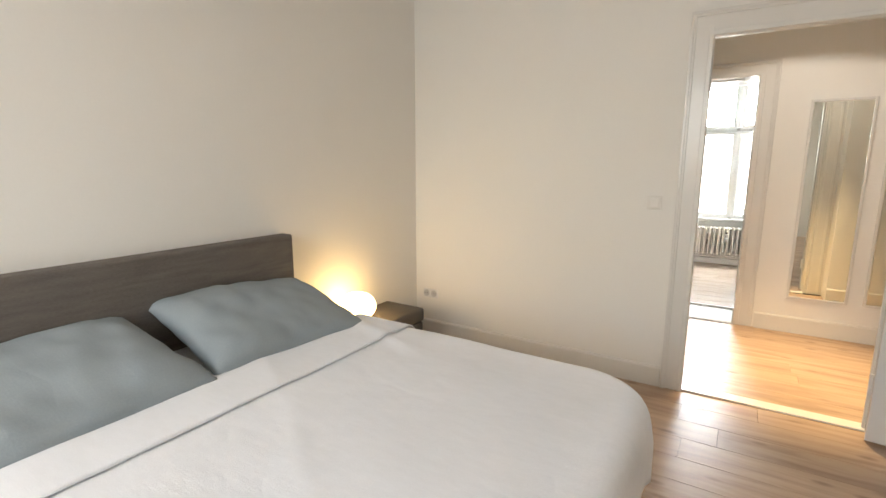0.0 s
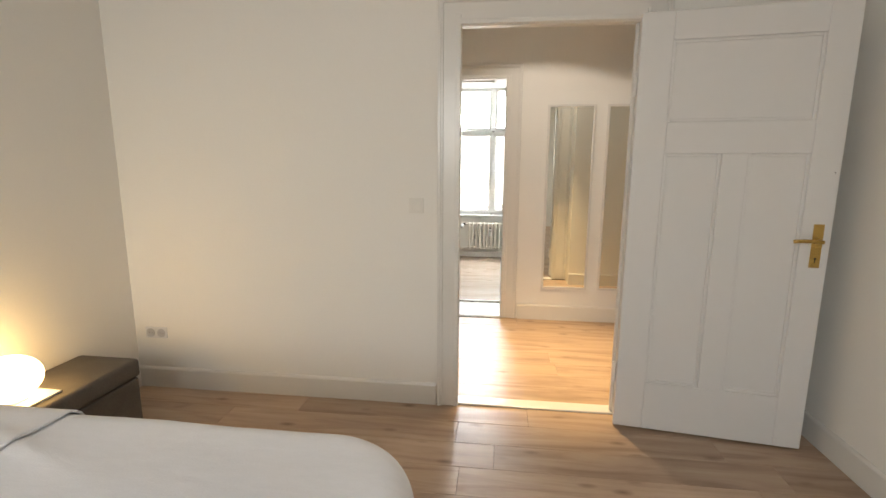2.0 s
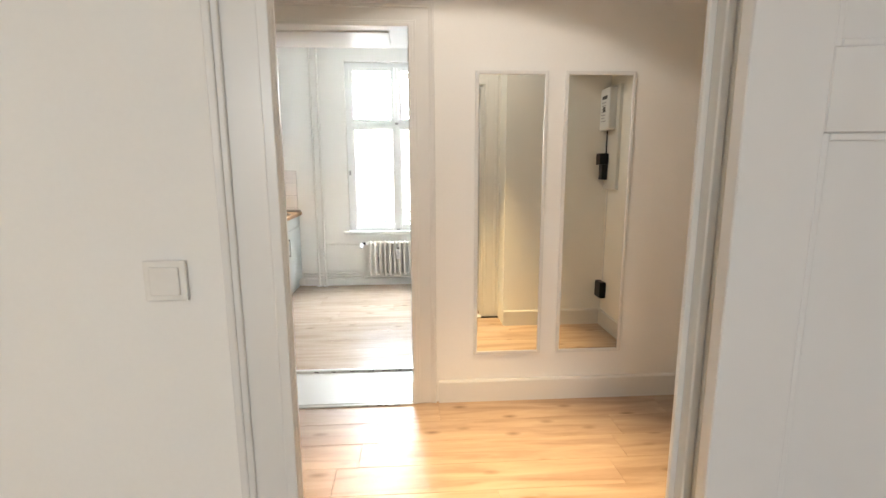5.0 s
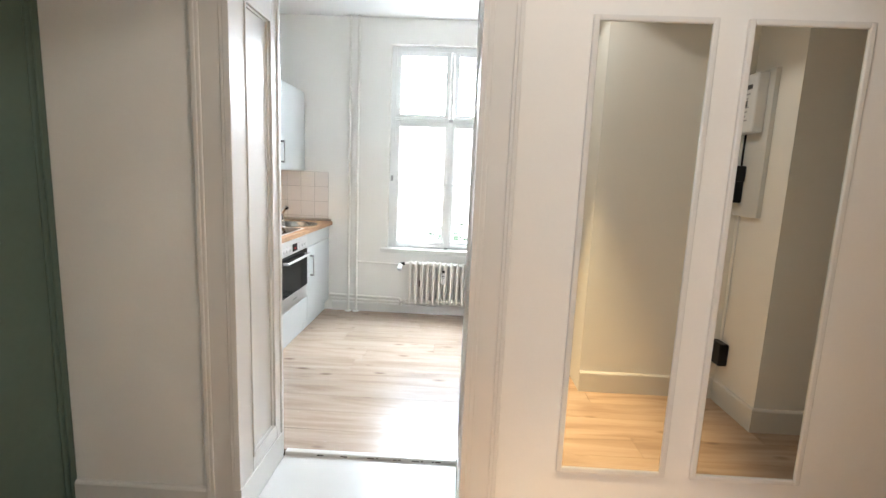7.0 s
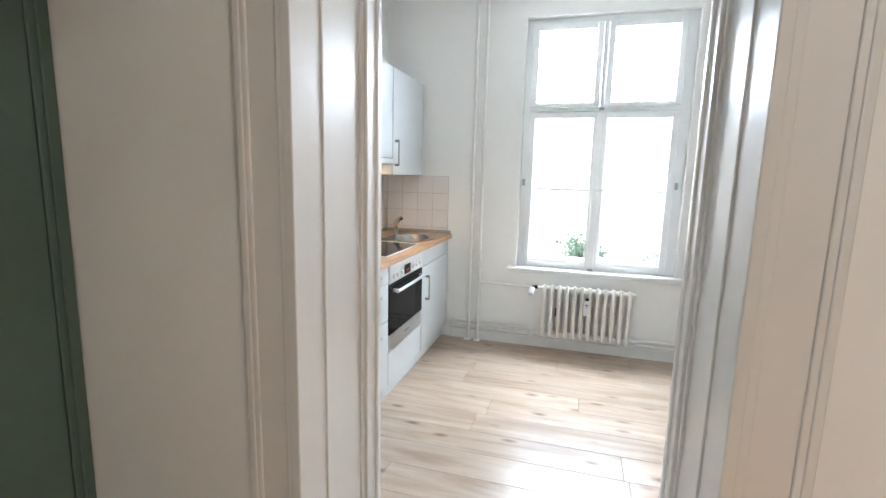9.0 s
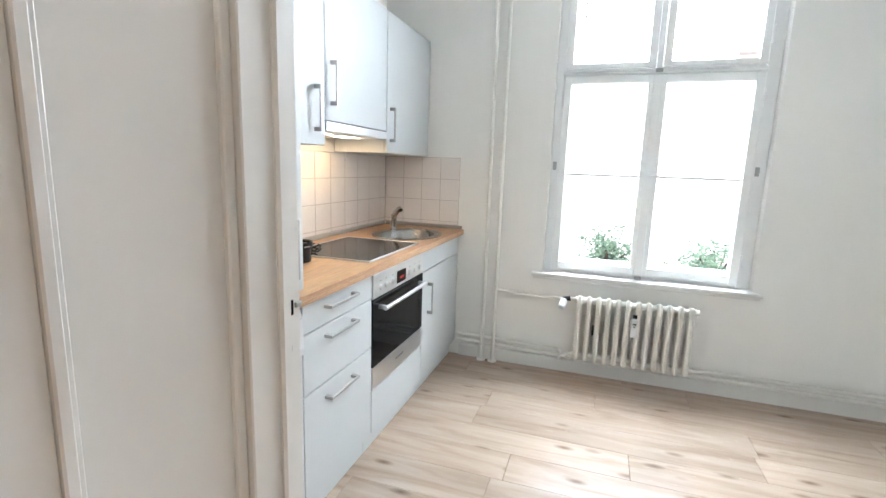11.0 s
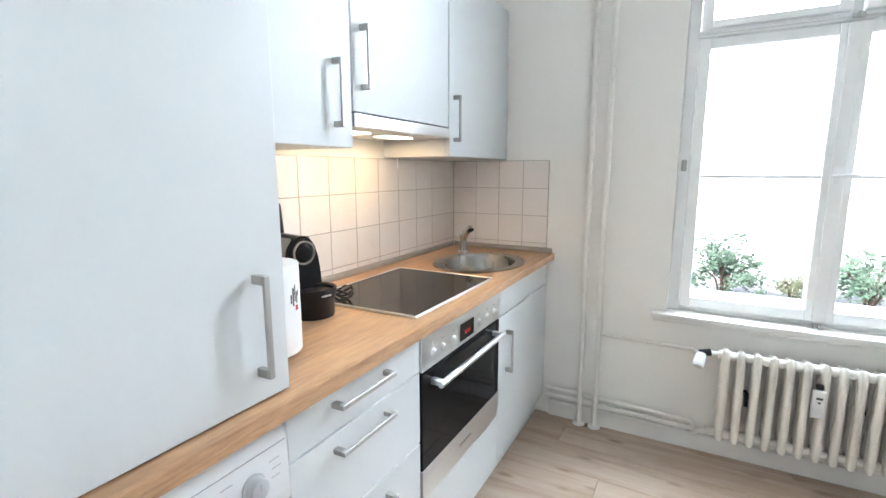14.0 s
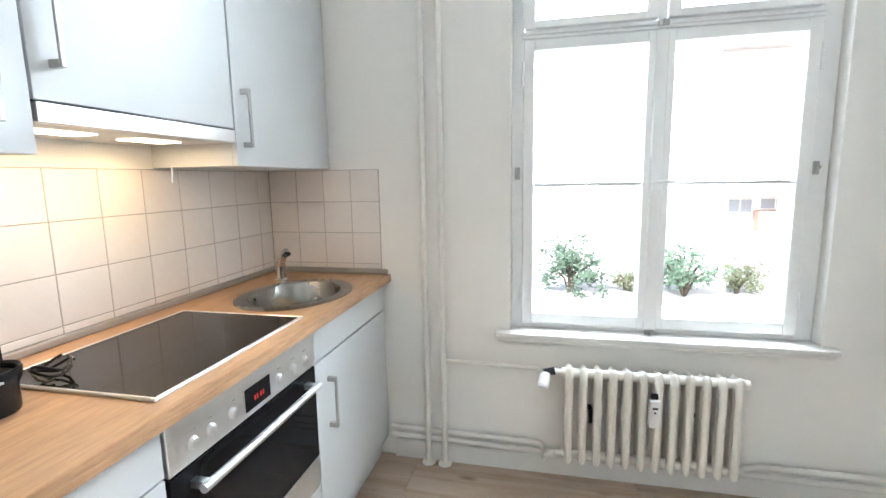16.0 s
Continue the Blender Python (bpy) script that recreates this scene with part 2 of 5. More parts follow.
def creased(m):
    """Adds soft creases and a faint woven check to a cloth."""
    n, l = m.node_tree.nodes, m.node_tree.links
    tc, mp = n.new("ShaderNodeTexCoord"), n.new("ShaderNodeMapping")
    mp.inputs["Scale"].default_value = (2.2, 3.4, 2.2)
    mp.inputs["Rotation"].default_value = (0, 0, 0.5)
    fold = n.new("ShaderNodeTexNoise")
    fold.inputs["Scale"].default_value, fold.inputs["Detail"].default_value, fold.inputs["Distortion"].default_value = 1.1, 2, 0.4
    l.new(tc.outputs["Object"], mp.inputs["Vector"])
    l.new(mp.outputs["Vector"], fold.inputs["Vector"])
    ridge, absv = n.new("ShaderNodeMath"), n.new("ShaderNodeMath")
    ridge.operation, absv.operation = "SUBTRACT", "ABSOLUTE"
    ridge.inputs[1].default_value = 0.5
    l.new(fold.outputs["Fac"], ridge.inputs[0])
    l.new(ridge.outputs[0], absv.inputs[0])
    lim = n.new("ShaderNodeMapRange")
    lim.inputs["From Max"].default_value = 0.10
    l.new(absv.outputs[0], lim.inputs["Value"])
    brick = n.new("ShaderNodeTexBrick")
    brick.inputs["Scale"].default_value, brick.inputs["Mortar Size"].default_value, brick.inputs["Mortar Smooth"].default_value = 9.0, 0.035, 0.6
    brick.offset = 0.0
    brick.inputs["Brick Width"].default_value, brick.inputs["Row Height"].default_value = 0.5, 0.5
    l.new(tc.outputs["Object"], brick.inputs["Vector"])
    old = n["Principled BSDF"].inputs["Normal"].links[0].from_socket
    a, b = n.new("ShaderNodeBump"), n.new("ShaderNodeBump")
    a.inputs["Strength"].default_value, a.inputs["Distance"].default_value = 0.10, 0.010
    b.inputs["Strength"].default_value, b.inputs["Distance"].default_value = 0.07, 0.0012
    l.new(lim.outputs[0], a.inputs["Height"])
    l.new(brick.outputs["Fac"], b.inputs["Height"])
    l.new(old, a.inputs["Normal"])
    l.new(a.outputs["Normal"], b.inputs["Normal"])
    l.new(b.outputs["Normal"], n["Principled BSDF"].inputs["Normal"])


creased(QUILT)
creased(PILLOWCLOTH)
PAPER = material("paper_towel", (0.86, 0.86, 0.85), 0.95, vary=0.02, scale=20, grain=70, bump=0.3)
BEECHSTICK = material("turned_beech", (0.66, 0.54, 0.40), 0.5, vary=0.1)
GLOBE = plain("opal_glass", (0.9, 0.85, 0.75), 0.3, emit=(1.0, 0.64, 0.25), strength=4.4)
HOODLIGHT = plain("hood_lens", (0.9, 0.88, 0.8), 0.3, emit=(1.0, 0.85, 0.6), strength=2.5)
SPOTLENS = plain("spot_lens", (0.9, 0.85, 0.75), 0.3, emit=(1.0, 0.8, 0.5), strength=4.0)
WORN = material("bare_worn_wood", (0.07, 0.05, 0.035), 0.8, vary=0.4, scale=30, grain=90, bump=0.3)
LAWN = material("lawn", (0.07, 0.10, 0.035), 0.9, vary=0.25, scale=1.5, grain=20, bump=0.4)
# leaf greens lightened: the window's veiling glare is put into both colours
LEAVES = material("hedge_leaves", (0.13, 0.20, 0.13), 0.6, vary=0.3, scale=3, grain=30, tint=0.25)
LEAVES_PALE = material("shrub_leaves", (0.16, 0.18, 0.10), 0.6, vary=0.3, scale=3, grain=30)
BRANCH = material("branch_bark", (0.10, 0.075, 0.055), 0.9, vary=0.2)
# FACADE is paled: the washed-out daylight outside is put into its colour
FACADE = material("pale_render", (0.80, 0.80, 0.79), 0.9, vary=0.05, scale=0.6, grain=15, bump=0.1)
FACADE_RED = material("red_render", (0.46, 0.27, 0.22), 0.9, vary=0.06, scale=0.6, grain=15, bump=0.1)
ROOF = material("roof_tile", (0.42, 0.38, 0.36), 0.85, vary=0.15, scale=2, grain=12, bump=0.3)
# light grey-blue holds the sky's reflection and the veiling glare on far glass
PANE = plain("far_pane", (0.34, 0.38, 0.43), 0.15)
# pale tone stands in for ground that is blown out by daylight
YARD_PALE = material("yard_pale", (0.50, 0.48, 0.45), 0.95, vary=0.12, scale=4, grain=50, bump=0.3)


# ---- mesh helpers ----
def box(bm, x0, x1, y0, y1, z0, z1, bevel=0.0, seg=2):
    made = bmesh.ops.create_cube(bm, size=1.0, matrix=Matrix.Translation(((x0 + x1) / 2, (y0 + y1) / 2, (z0 + z1) / 2)) @ Matrix.Diagonal((x1 - x0, y1 - y0, z1 - z0, 1)))
    if bevel:
        edges = list({e for v in made["verts"] for e in v.link_edges})
        bmesh.ops.bevel(bm, geom=edges, offset=bevel, segments=seg, affect="EDGES", profile=0.5)
    return bm


def boxed(x0, x1, y0, y1, z0, z1, bevel=0.0, seg=2):
    return box(bmesh.new(), x0, x1, y0, y1, z0, z1, bevel, seg)


def rod(bm, a, b, r, sides=12, r2=None):
    a, b = Vector(a), Vector(b)
    turn = (b - a).to_track_quat("Z", "Y").to_matrix().to_4x4()
    bmesh.ops.create_cone(bm, cap_ends=True, segments=sides, radius1=r, radius2=r if r2 is None else r2, depth=(b - a).length, matrix=Matrix.Translation((a + b) / 2) @ turn)
    return bm


def tube(bm, points, r, sides=10):
    """A round bar along a line of points."""
    pts = [Vector(p) for p in points]
    rings, side = [], None
    for i, p in enumerate(pts):
        d = (pts[min(i + 1, len(pts) - 1)] - pts[max(i - 1, 0)]).normalized()
        if side is None:
            side = d.orthogonal().normalized()
        side = (side - d * side.dot(d)).normalized()
        up = d.cross(side)
        rings.append([bm.verts.new(p + r * (math.cos(2 * math.pi * k / sides) * side + math.sin(2 * math.pi * k / sides) * up)) for k in range(sides)])
    for a, b in zip(rings, rings[1:]):
        for k in range(sides):
            bm.faces.new((a[k], a[(k + 1) % sides], b[(k + 1) % sides], b[k]))
    bm.faces.new(rings[0][::-1])
    bm.faces.new(rings[-1])
    return bm


def arc(center, r, a0, a1, u, v, n=6):
    """Points of a bow round center in the plane of u and v, angles in degrees."""
    c, u, v = Vector(center), Vector(u), Vector(v)
    return [c + r * (math.cos(radians(a0 + (a1 - a0) * i / n)) * u + math.sin(radians(a0 + (a1 - a0) * i / n)) * v) for i in range(n + 1)]


def lathe(bm, profile, center, sides=24, axis="Z", sx=1.0, sy=1.0, caps=True):
    """Turn a profile of (radius, height) round an axis through center."""
    c = Vector(center)
    rings = []
    for r, h in profile:
        ring = []
        for k in range(sides):
            a = 2 * math.pi * k / sides
            x, y = r * math.cos(a) * sx, r * math.sin(a) * sy
            v = {"Z": Vector((x, y, h)), "X": Vector((h, x, y)), "Y": Vector((x, h, y))}[axis]
            ring.append(bm.verts.new(c + v))
        rings.append(ring)
    for a, b in zip(rings, rings[1:]):
        for k in range(sides):
            bm.faces.new((a[k], a[(k + 1) % sides], b[(k + 1) % sides], b[k]))
    if caps:
        bm.faces.new(rings[0][::-1])
        bm.faces.new(rings[-1])
    bmesh.ops.recalc_face_normals(bm, faces=bm.faces)
    return bm


def mesh_of(name, bm, mat, smooth=False):
    bmesh.ops.recalc_face_normals(bm, faces=bm.faces)
    data = bpy.data.meshes.new(name)
    bm.to_mesh(data)
    bm.free()
    data.materials.append(mat)
    if smooth:
        data.shade_smooth()
        if smooth != "all":
            data.set_sharp_from_angle(angle=radians(40))
    return data


def part(name, bm, mat, parent, label="", smooth=False):
    """One mesh under a thing or under a part, given in the world's coordinates."""
    ob = new(name, mesh_of(name, bm, mat, smooth))
    ob.parent = parent
    if parent.type == "EMPTY":
        ob.matrix_parent_inverse = Matrix.Translation(-Vector(parent.location))
    if label:
        tagged(ob, label)
    return ob


def thing(name, place, label, category, group="", kind=""):
    ob = new(name)
    ob.location = place
    ob.empty_display_size = 0.1
    return tagged(ob, label, category, group, kind)


def solid(name, bm, mat, label, category, kind="", smooth=False, group=""):
    """A thing of one mesh."""
    return tagged(new(name, mesh_of(name, bm, mat, smooth)), label, category, group, kind)


def wall(name, axis, a0, a1, t0, t1, z0, z1, holes, mat, label):
    """A wall along x or y with openings (a, b, low, high) that go through it."""
    bm = bmesh.new()

    def block(p, q, low, high):
        if q - p > 1e-4 and high - low > 1e-4:
            box(bm, *((p, q, t0, t1) if axis == "x" else (t0, t1, p, q)), low, high)

    at = a0
    for a, b, low, high in sorted(holes):
        block(at, a, z0, z1)
        block(a, b, z0, low)
        block(a, b, high, z1)
        at = b
    block(at, a1, z0, z1)
    return tagged(new(name, mesh_of(name, bm, mat)), label, "wall", kind="structure")


# ---- structure ----
CEILING = 2.72
BX0, BX1, BY0, BY1 = -2.098, 1.717, -2.05, 3.125      # bedroom
HX0, HX1, HY0, HY1 = -1.34, 3.0, 3.17, 4.775           # hall
KX0, KX1, KY0, KY1 = -1.674, 2.60, 5.22, 7.59          # kitchen
KF = 0.02                                              # the kitchen floor lies a little higher

wall("wall_bedroom_west", "y", BY0 - 0.2, BY1, BX0 - 0.2, BX0, 0, CEILING, [], WALL, "cream white painted plaster wall behind the bed")
wall("wall_bedroom_east", "y", BY0 - 0.2, BY1, BX1, BX1 + 0.2, 0, CEILING, [], WALL, "cream white painted plaster wall beside the open door")
wall("wall_bedroom_south", "x", BX0, BX1, BY0 - 0.2, BY0, 0, CEILING, [(-1.8, -0.4, 0.75, 2.45)], WALL, "cream white painted wall with the bedroom window opening")
wall("wall_bedroom_north", "x", -2.3, 3.2, BY1, HY0, 0, CEILING, [(-0.150, 0.79, 0, 2.083)], WALL, "cream white painted wall between bedroom and hall")
wall("wall_hall_north", "x", -1.85, 2.2, HY1, KY0, 0, CEILING, [(-0.705, 0.165, 0, 2.105)], WALL, "cream white painted wall with the kitchen doorway")
wall("wall_hall_west", "y", HY0, HY1, HX0 - 0.62, HX0 - 0.5, 0, CEILING, [], WALL, "plain painted wall behind the green cupboard")
wall("wall_hall_recess", "x", 2.2, 3.2, HY1 + 0.22, KY0, 0, CEILING, [], WALL, "cream white painted wall of the hall recess")
wall("wall_hall_east", "y", HY0, KY0, HX1, HX1 + 0.2, 0, CEILING, [], WALL, "cream white painted wall at the end of the hall")
wall("wall_hall_pier", "x", 1.79, 3.0, HY0, 3.84, 0, CEILING, [], WALL, "cream white painted projecting pier with the meter board")
wall("wall_hall_south", "x", 0.925, 1.79, HY0, 3.43, 0, CEILING, [], WALL, "cream white painted hall wall beside the bedroom door")
wall("wall_kitchen_west", "y", KY0, KY1, KX0 - 0.18, KX0, 0, CEILING, [], WALL, "white painted kitchen wall behind the cabinets")
# unseen wall; KX1 is set far out so less light bounces onto the cabinets
wall("wall_kitchen_east", "y", KY0, KY1, KX1, KX1 + 0.2, 0, CEILING, [], WALL, "unseen white kitchen wall, set far out to bounce less light")
wall("wall_kitchen_north", "x", -1.85, 2.80, KY1, 7.98, -2.4, 3.4, [(-0.575, 0.577, 0.62, 2.50)], WALL, "white painted outer wall with the kitchen window")


def ceiling(name, x0, x1, y0, y1, label):
    bm = boxed(x0, x1, y0, y1, CEILING, CEILING + 0.15)
    tagged(new(name, mesh_of(name, bm, CEIL)), label, "ceiling", kind="structure")


ceiling("ceiling_bedroom", BX0 - 0.2, BX1 + 0.2, BY0 - 0.2, BY1 + 0.1, "white painted flat bedroom ceiling")
ceiling("ceiling_hall", HX0 - 0.6, HX1 + 0.2, BY1 + 0.1, KY0 - 0.1, "white painted flat hall ceiling")
ceiling("ceiling_kitchen", KX0 - 0.18, KX1 + 0.2, KY0 - 0.1, KY1, "white painted flat kitchen ceiling")


def skirting(name, runs, high, label, mat=None, depth=0.018):
    """Boards with a rounded top, one mesh a room; each run is (x0, y0, x1, y1, nx, ny), n pointing into the room."""
    bm = bmesh.new()
    for x0, y0, x1, y1, nx, ny in runs:
        profile = [(0.0005, 0), (depth, 0), (depth, high - 0.012), (depth - 0.004, high - 0.004), (depth - 0.010, high), (0.0005, high)]
        ends = []
        for x, y in ((x0, y0), (x1, y1)):
            ends.append([bm.verts.new((x + nx * d, y + ny * d, h)) for d, h in profile])
        a, b = ends
        for k in range(len(profile)):
            bm.faces.new((a[k], a[(k + 1) % len(profile)], b[(k + 1) % len(profile)], b[k]))
        bm.faces.new(a[::-1])
        bm.faces.new(b)
    tagged(new(name, mesh_of(name, bm, mat or GLOSS)), label, "skirting board", kind="structure")


skirting("baseboard_bedroom", [(BX0, BY1, -0.225, BY1, 0, -1), (0.92, BY1, BX1, BY1, 0, -1), (BX1, BY0, BX1, BY1 - 0.02, -1, 0), (BX0, 2.78, BX0, BY1 - 0.02, 1, 0), (BX0, BY0, BX0, -0.06, 1, 0)], 0.128, "cream painted wooden baseboard with a rounded top")
skirting("baseboard_hall", [(HX0 + 0.005, HY1, -0.815, HY1, 0, -1), (0.29, HY1, 2.2, HY1, 0, -1), (2.2, HY1 + 0.002, 2.2, HY1 + 0.2, 1, 0), (2.222, HY1 + 0.22, HX1, HY1 + 0.22, 0, -1), (0.925, 3.43, 1.77, 3.43, 0, 1), (1.79, 3.45, 1.79, 3.84, -1, 0), (1.772, 3.84, HX1, 3.84, 0, 1), (HX0 + 0.005, HY0, -0.23, HY0, 0, 1)], 0.135, "white painted wooden baseboard along the hall")
skirting("baseboard_kitchen", [(-1.10, KY1, KX1, KY1, 0, -1), (KX1, KY0, KX1, KY1 - 0.02, -1, 0), (0.30, KY0, KX1, KY0, 0, 1)], 0.105, "white painted wooden baseboard under the pipes")


def frame_casing(name, x0, x1, top, y, out, label, outer=0.125, head=0.145, bulk=1.0):
    """Stepped wooden casing round a doorway, on the wall's face at y, standing out towards out."""
    root = thing(name, ((x0 + x1) / 2, y, 0), label, "door casing", kind="structure")

    def slab(bm, a0, a1, z0, z1, d):
        box(bm, a0, a1, *sorted((y + out * 0.0005, y + out * d)), z0, z1, 0.0035, 2)

    for side, edge, sg in (("left", x0, -1), ("right", x1, 1)):
        bm = bmesh.new()
        for a, b, d in ((0.0, outer, 0.014 * bulk), (0.002, 0.026, 0.020 * bulk), (outer - 0.030, outer - 0.002, 0.022 * bulk), (outer - 0.018, outer - 0.001, 0.027 * bulk)):
            p, q = sorted((edge + sg * a, edge + sg * b))
            slab(bm, p, q, 0.0, top + head - (outer - b) * 0.9, d)
        part("jamb_casing", bm, GLOSS, root)
    bm = bmesh.new()
    for a, b, d in ((0.0, head, 0.0144 * bulk), (0.002, 0.026, 0.0204 * bulk), (head - 0.030, head - 0.002, 0.0224 * bulk), (head - 0.018, head - 0.001, 0.0274 * bulk)):
        k = b * outer / head
        slab(bm, x0 - k + 0.002, x1 + k - 0.002, top + a, top + b, d)
    part("head_casing", bm, GLOSS, root)
    return root


frame_casing("door_trim_bedroom", -0.100, 0.79, 2.062, BY1, -1, "cream painted wooden casing of the bedroom doorway", outer=0.12, head=0.135)
frame_casing("door_trim_hall", -0.138, 0.79, 2.062, HY0, 1, "cream painted wooden casing on the hall side", outer=0.115, bulk=0.5)
frame_casing("door_trim_kitchen", -0.6935, 0.1555, 2.088, HY1, -1, "cream painted wooden casing of the kitchen doorway", outer=0.122, head=0.115, bulk=0.75)

# lining of the bedroom doorway
lining = thing("door_lining_bedroom", (0.33, BY1, 0), "cream painted wooden lining with a door stop", "door lining", kind="structure")
bm = boxed(-0.1495, -0.098, BY1 - 0.004, BY1 + 0.012, 0, 2.078, 0.003, 1)
part("lining_front", bm, GLOSS, lining)
part("lining_jamb", boxed(-0.1495, -0.132, BY1 + 0.012, HY0 + 0.004, 0, 2.078, 0.003, 1), GLOSS, lining)
part("lining_jamb", boxed(0.768, 0.7895, BY1 - 0.004, HY0 + 0.004, 0, 2.078, 0.003, 1), GLOSS, lining)
part("lining_head", boxed(-0.132, 0.768, BY1 - 0.004, HY0 + 0.004, 2.058, 2.0825, 0.003, 1), GLOSS, lining)
part("door_stop", boxed(0.753, 0.768, BY1 + 0.025, HY0 - 0.006, 0, 2.058, 0.002, 1), GLOSS, lining)
solid("threshold_bedroom", boxed(-0.131, 0.768, BY1 + 0.002, 3.215, 0.0, 0.012, 0.004), GLOSS, "worn white painted wooden door threshold", "threshold", "structure")


def panelled_lining(side):
    """The deep lining of the kitchen doorway: stiles and rails round a sunk panel with a moulding, and a rebate with a stop."""
    x = -0.7045 if side < 0 else 0.1645
    d = -side
    bm = bmesh.new()

    def slab(y0, y1, z0, z1, t, bevel=0.002):
        p, q = sorted((x - d * 0.0005, x + d * t))
        box(bm, p, q, y0, y1, z0, z1, bevel, 1)

    slab(HY1 - 0.013, KY0 + 0.002, 0, 2.1, 0.010)
    for y0, y1, z0, z1 in ((4.757, 4.872, 0.0, 2.1), (5.118, 5.184, 0.0, 2.1), (4.872, 5.118, 0.0, 0.20), (4.872, 5.118, 1.93, 2.1)):
        slab(y0, y1, z0, z1, 0.022)
    for y0, y1, z0, z1 in ((4.872, 4.885, 0.20, 1.93), (5.098, 5.118, 0.20, 1.93), (4.885, 5.098, 0.20, 0.213), (4.885, 5.098, 1.917, 1.93)):
        slab(y0, y1, z0, z1, 0.026)
    for y0, y1, z0, z1 in ((4.886, 4.895, 0.214, 1.916), (5.080, 5.097, 0.214, 1.916), (4.896, 5.079, 0.214, 0.223), (4.896, 5.079, 1.907, 1.916)):
        slab(y0, y1, z0, z1, 0.017)
    slab(4.7555, 5.182, 0.0, 0.14, 0.027)
    slab(5.160, 5.184, 0.14, 2.1, 0.029, 0.004)
    slab(5.184, KY0 + 0.004, 0.0, 2.1, 0.013)
    return bm


lining = thing("door_lining_kitchen", (-0.27, 5.0, 0), "deep cream painted panelled lining of the kitchen doorway", "door lining", kind="structure")
part("lining_panel", panelled_lining(-1), GLOSS, lining)
part("lining_panel", panelled_lining(1), GLOSS, lining)
bm = bmesh.new()
box(bm, -0.690, 0.150, HY1 - 0.018, KY0 + 0.004, 2.084, 2.1045, 0.003, 1)
box(bm, -0.58, 0.04, 4.86, 5.10, 2.077, 2.084, 0.004, 1)
part("lining_head", bm, GLOSS, lining)
# black blocks laid on the lining, painted for the shade inside the lock hole
bm = boxed(-0.6925, -0.6905, 5.194, 5.207, 1.056, 1.080, 0.001, 1)
box(bm, -0.6925, -0.6905, 5.196, 5.202, 1.000, 1.010, 0.001, 1)
rng = random.Random(4)
strike = part("strike_hole_dark", bm, BLACK, lining, "black blocks for the dark of the worn lock hole")
bm = boxed(-0.6920, -0.6870, 5.209, 5.2235, 1.066, 1.075, 0.002, 2)
part("strike_plate", bm, HANDLE, lining, "painted-over metal strike plate")

bm = boxed(-0.676, 0.136, HY1 - 0.012, 5.190, 0.0, 0.014, 0.004)
sill_board = thing("threshold_kitchen", (-0.27, 5.0, 0), "white painted wooden threshold board with worn edges", "threshold", kind="structure")
part("board", bm, GLOSS, sill_board)
part("lip", boxed(-0.676, 0.136, 5.190, 5.222, 0.0, 0.030, 0.005), GLOSS, sill_board)
part("lip", boxed(-0.676, 0.136, HY1 - 0.034, HY1 - 0.012, 0.0, 0.010, 0.003), GLOSS, sill_board)
bm = bmesh.new()
for i in range(17):
    x = rng.uniform(-0.55, 0.10)
    box(bm, x, x + rng.uniform(0.006, 0.035), 5.1895, 5.1905, rng.uniform(0.016, 0.018), rng.uniform(0.019, 0.023))
    if x > -0.25:
        box(bm, x, x + rng.uniform(0.006, 0.03), HY1 - 0.0345, HY1 - 0.0335, 0.004, rng.uniform(0.006, 0.009))
part("worn_spots", bm, WORN, sill_board, "dark bare wood where the paint is gone")


# ---- kitchen window ----
def sash(parent, x0, x1, z0, z1, y0, y1, rail, low, bars, handle_side=0, name="sash"):
    """One casement: four rails with bevelled inner edges, glazing bars and its panes."""
    bm = bmesh.new()
    box(bm, x0, x0 + rail, y0, y1, z0, z1, 0.004)
    box(bm, x1 - rail, x1, y0, y1, z0, z1, 0.004)
    box(bm, x0 + rail - 0.001, x1 - rail + 0.001, y0 + 0.001, y1 - 0.001, z0, z0 + low, 0.004)
    box(bm, x0 + rail - 0.001, x1 - rail + 0.001, y0 + 0.001, y1 - 0.001, z1 - rail, z1, 0.004)
    s = part(name, bm, SASH, parent)
    cuts = [z0 + low] + list(bars) + [z1 - rail]
    for b in bars:
        part("glazing_bar", boxed(x0 + rail - 0.002, x1 - rail + 0.002, y0 + 0.008, y1 - 0.006, b - 0.007, b + 0.007, 0.002, 1), SASH, s)
    ym = (y0 + y1) / 2
    for a, b in zip(cuts, cuts[1:]):
        pane = part("pane", boxed(x0 + rail - 0.004, x1 - rail + 0.004, ym - 0.0015, ym + 0.0015, a - 0.004, b + 0.004), GLASS, s)
        pane.visible_shadow = False
    return s


window = thing("window_kitchen", (0.015, 7.66, 0.62), "old white painted wooden double casement window with four sashes", "window", kind="structure")
bm = bmesh.new()
for x0, x1, z0, z1 in ((-0.575, -0.528, 0.645, 2.50), (0.510, 0.577, 0.645, 2.50), (-0.528, 0.510, 0.645, 0.672), (-0.528, 0.510, 2.455, 2.50), (-0.528, 0.510, 1.832, 1.872), (-0.030, 0.002, 1.872, 2.455)):
    box(bm, x0, x1, 7.655, 7.72, z0, z1, 0.004)
box(bm, -0.54, 0.52, 7.645, 7.662, 1.838, 1.852, 0.004)
box(bm, -0.54, 0.52, 7.640, 7.655, 1.852, 1.863, 0.004)
part("window_frame", bm, SASH, window)
s1 = sash(window, -0.527, -0.022, 0.673, 1.831, 7.632, 7.672, 0.042, 0.047, [1.262])
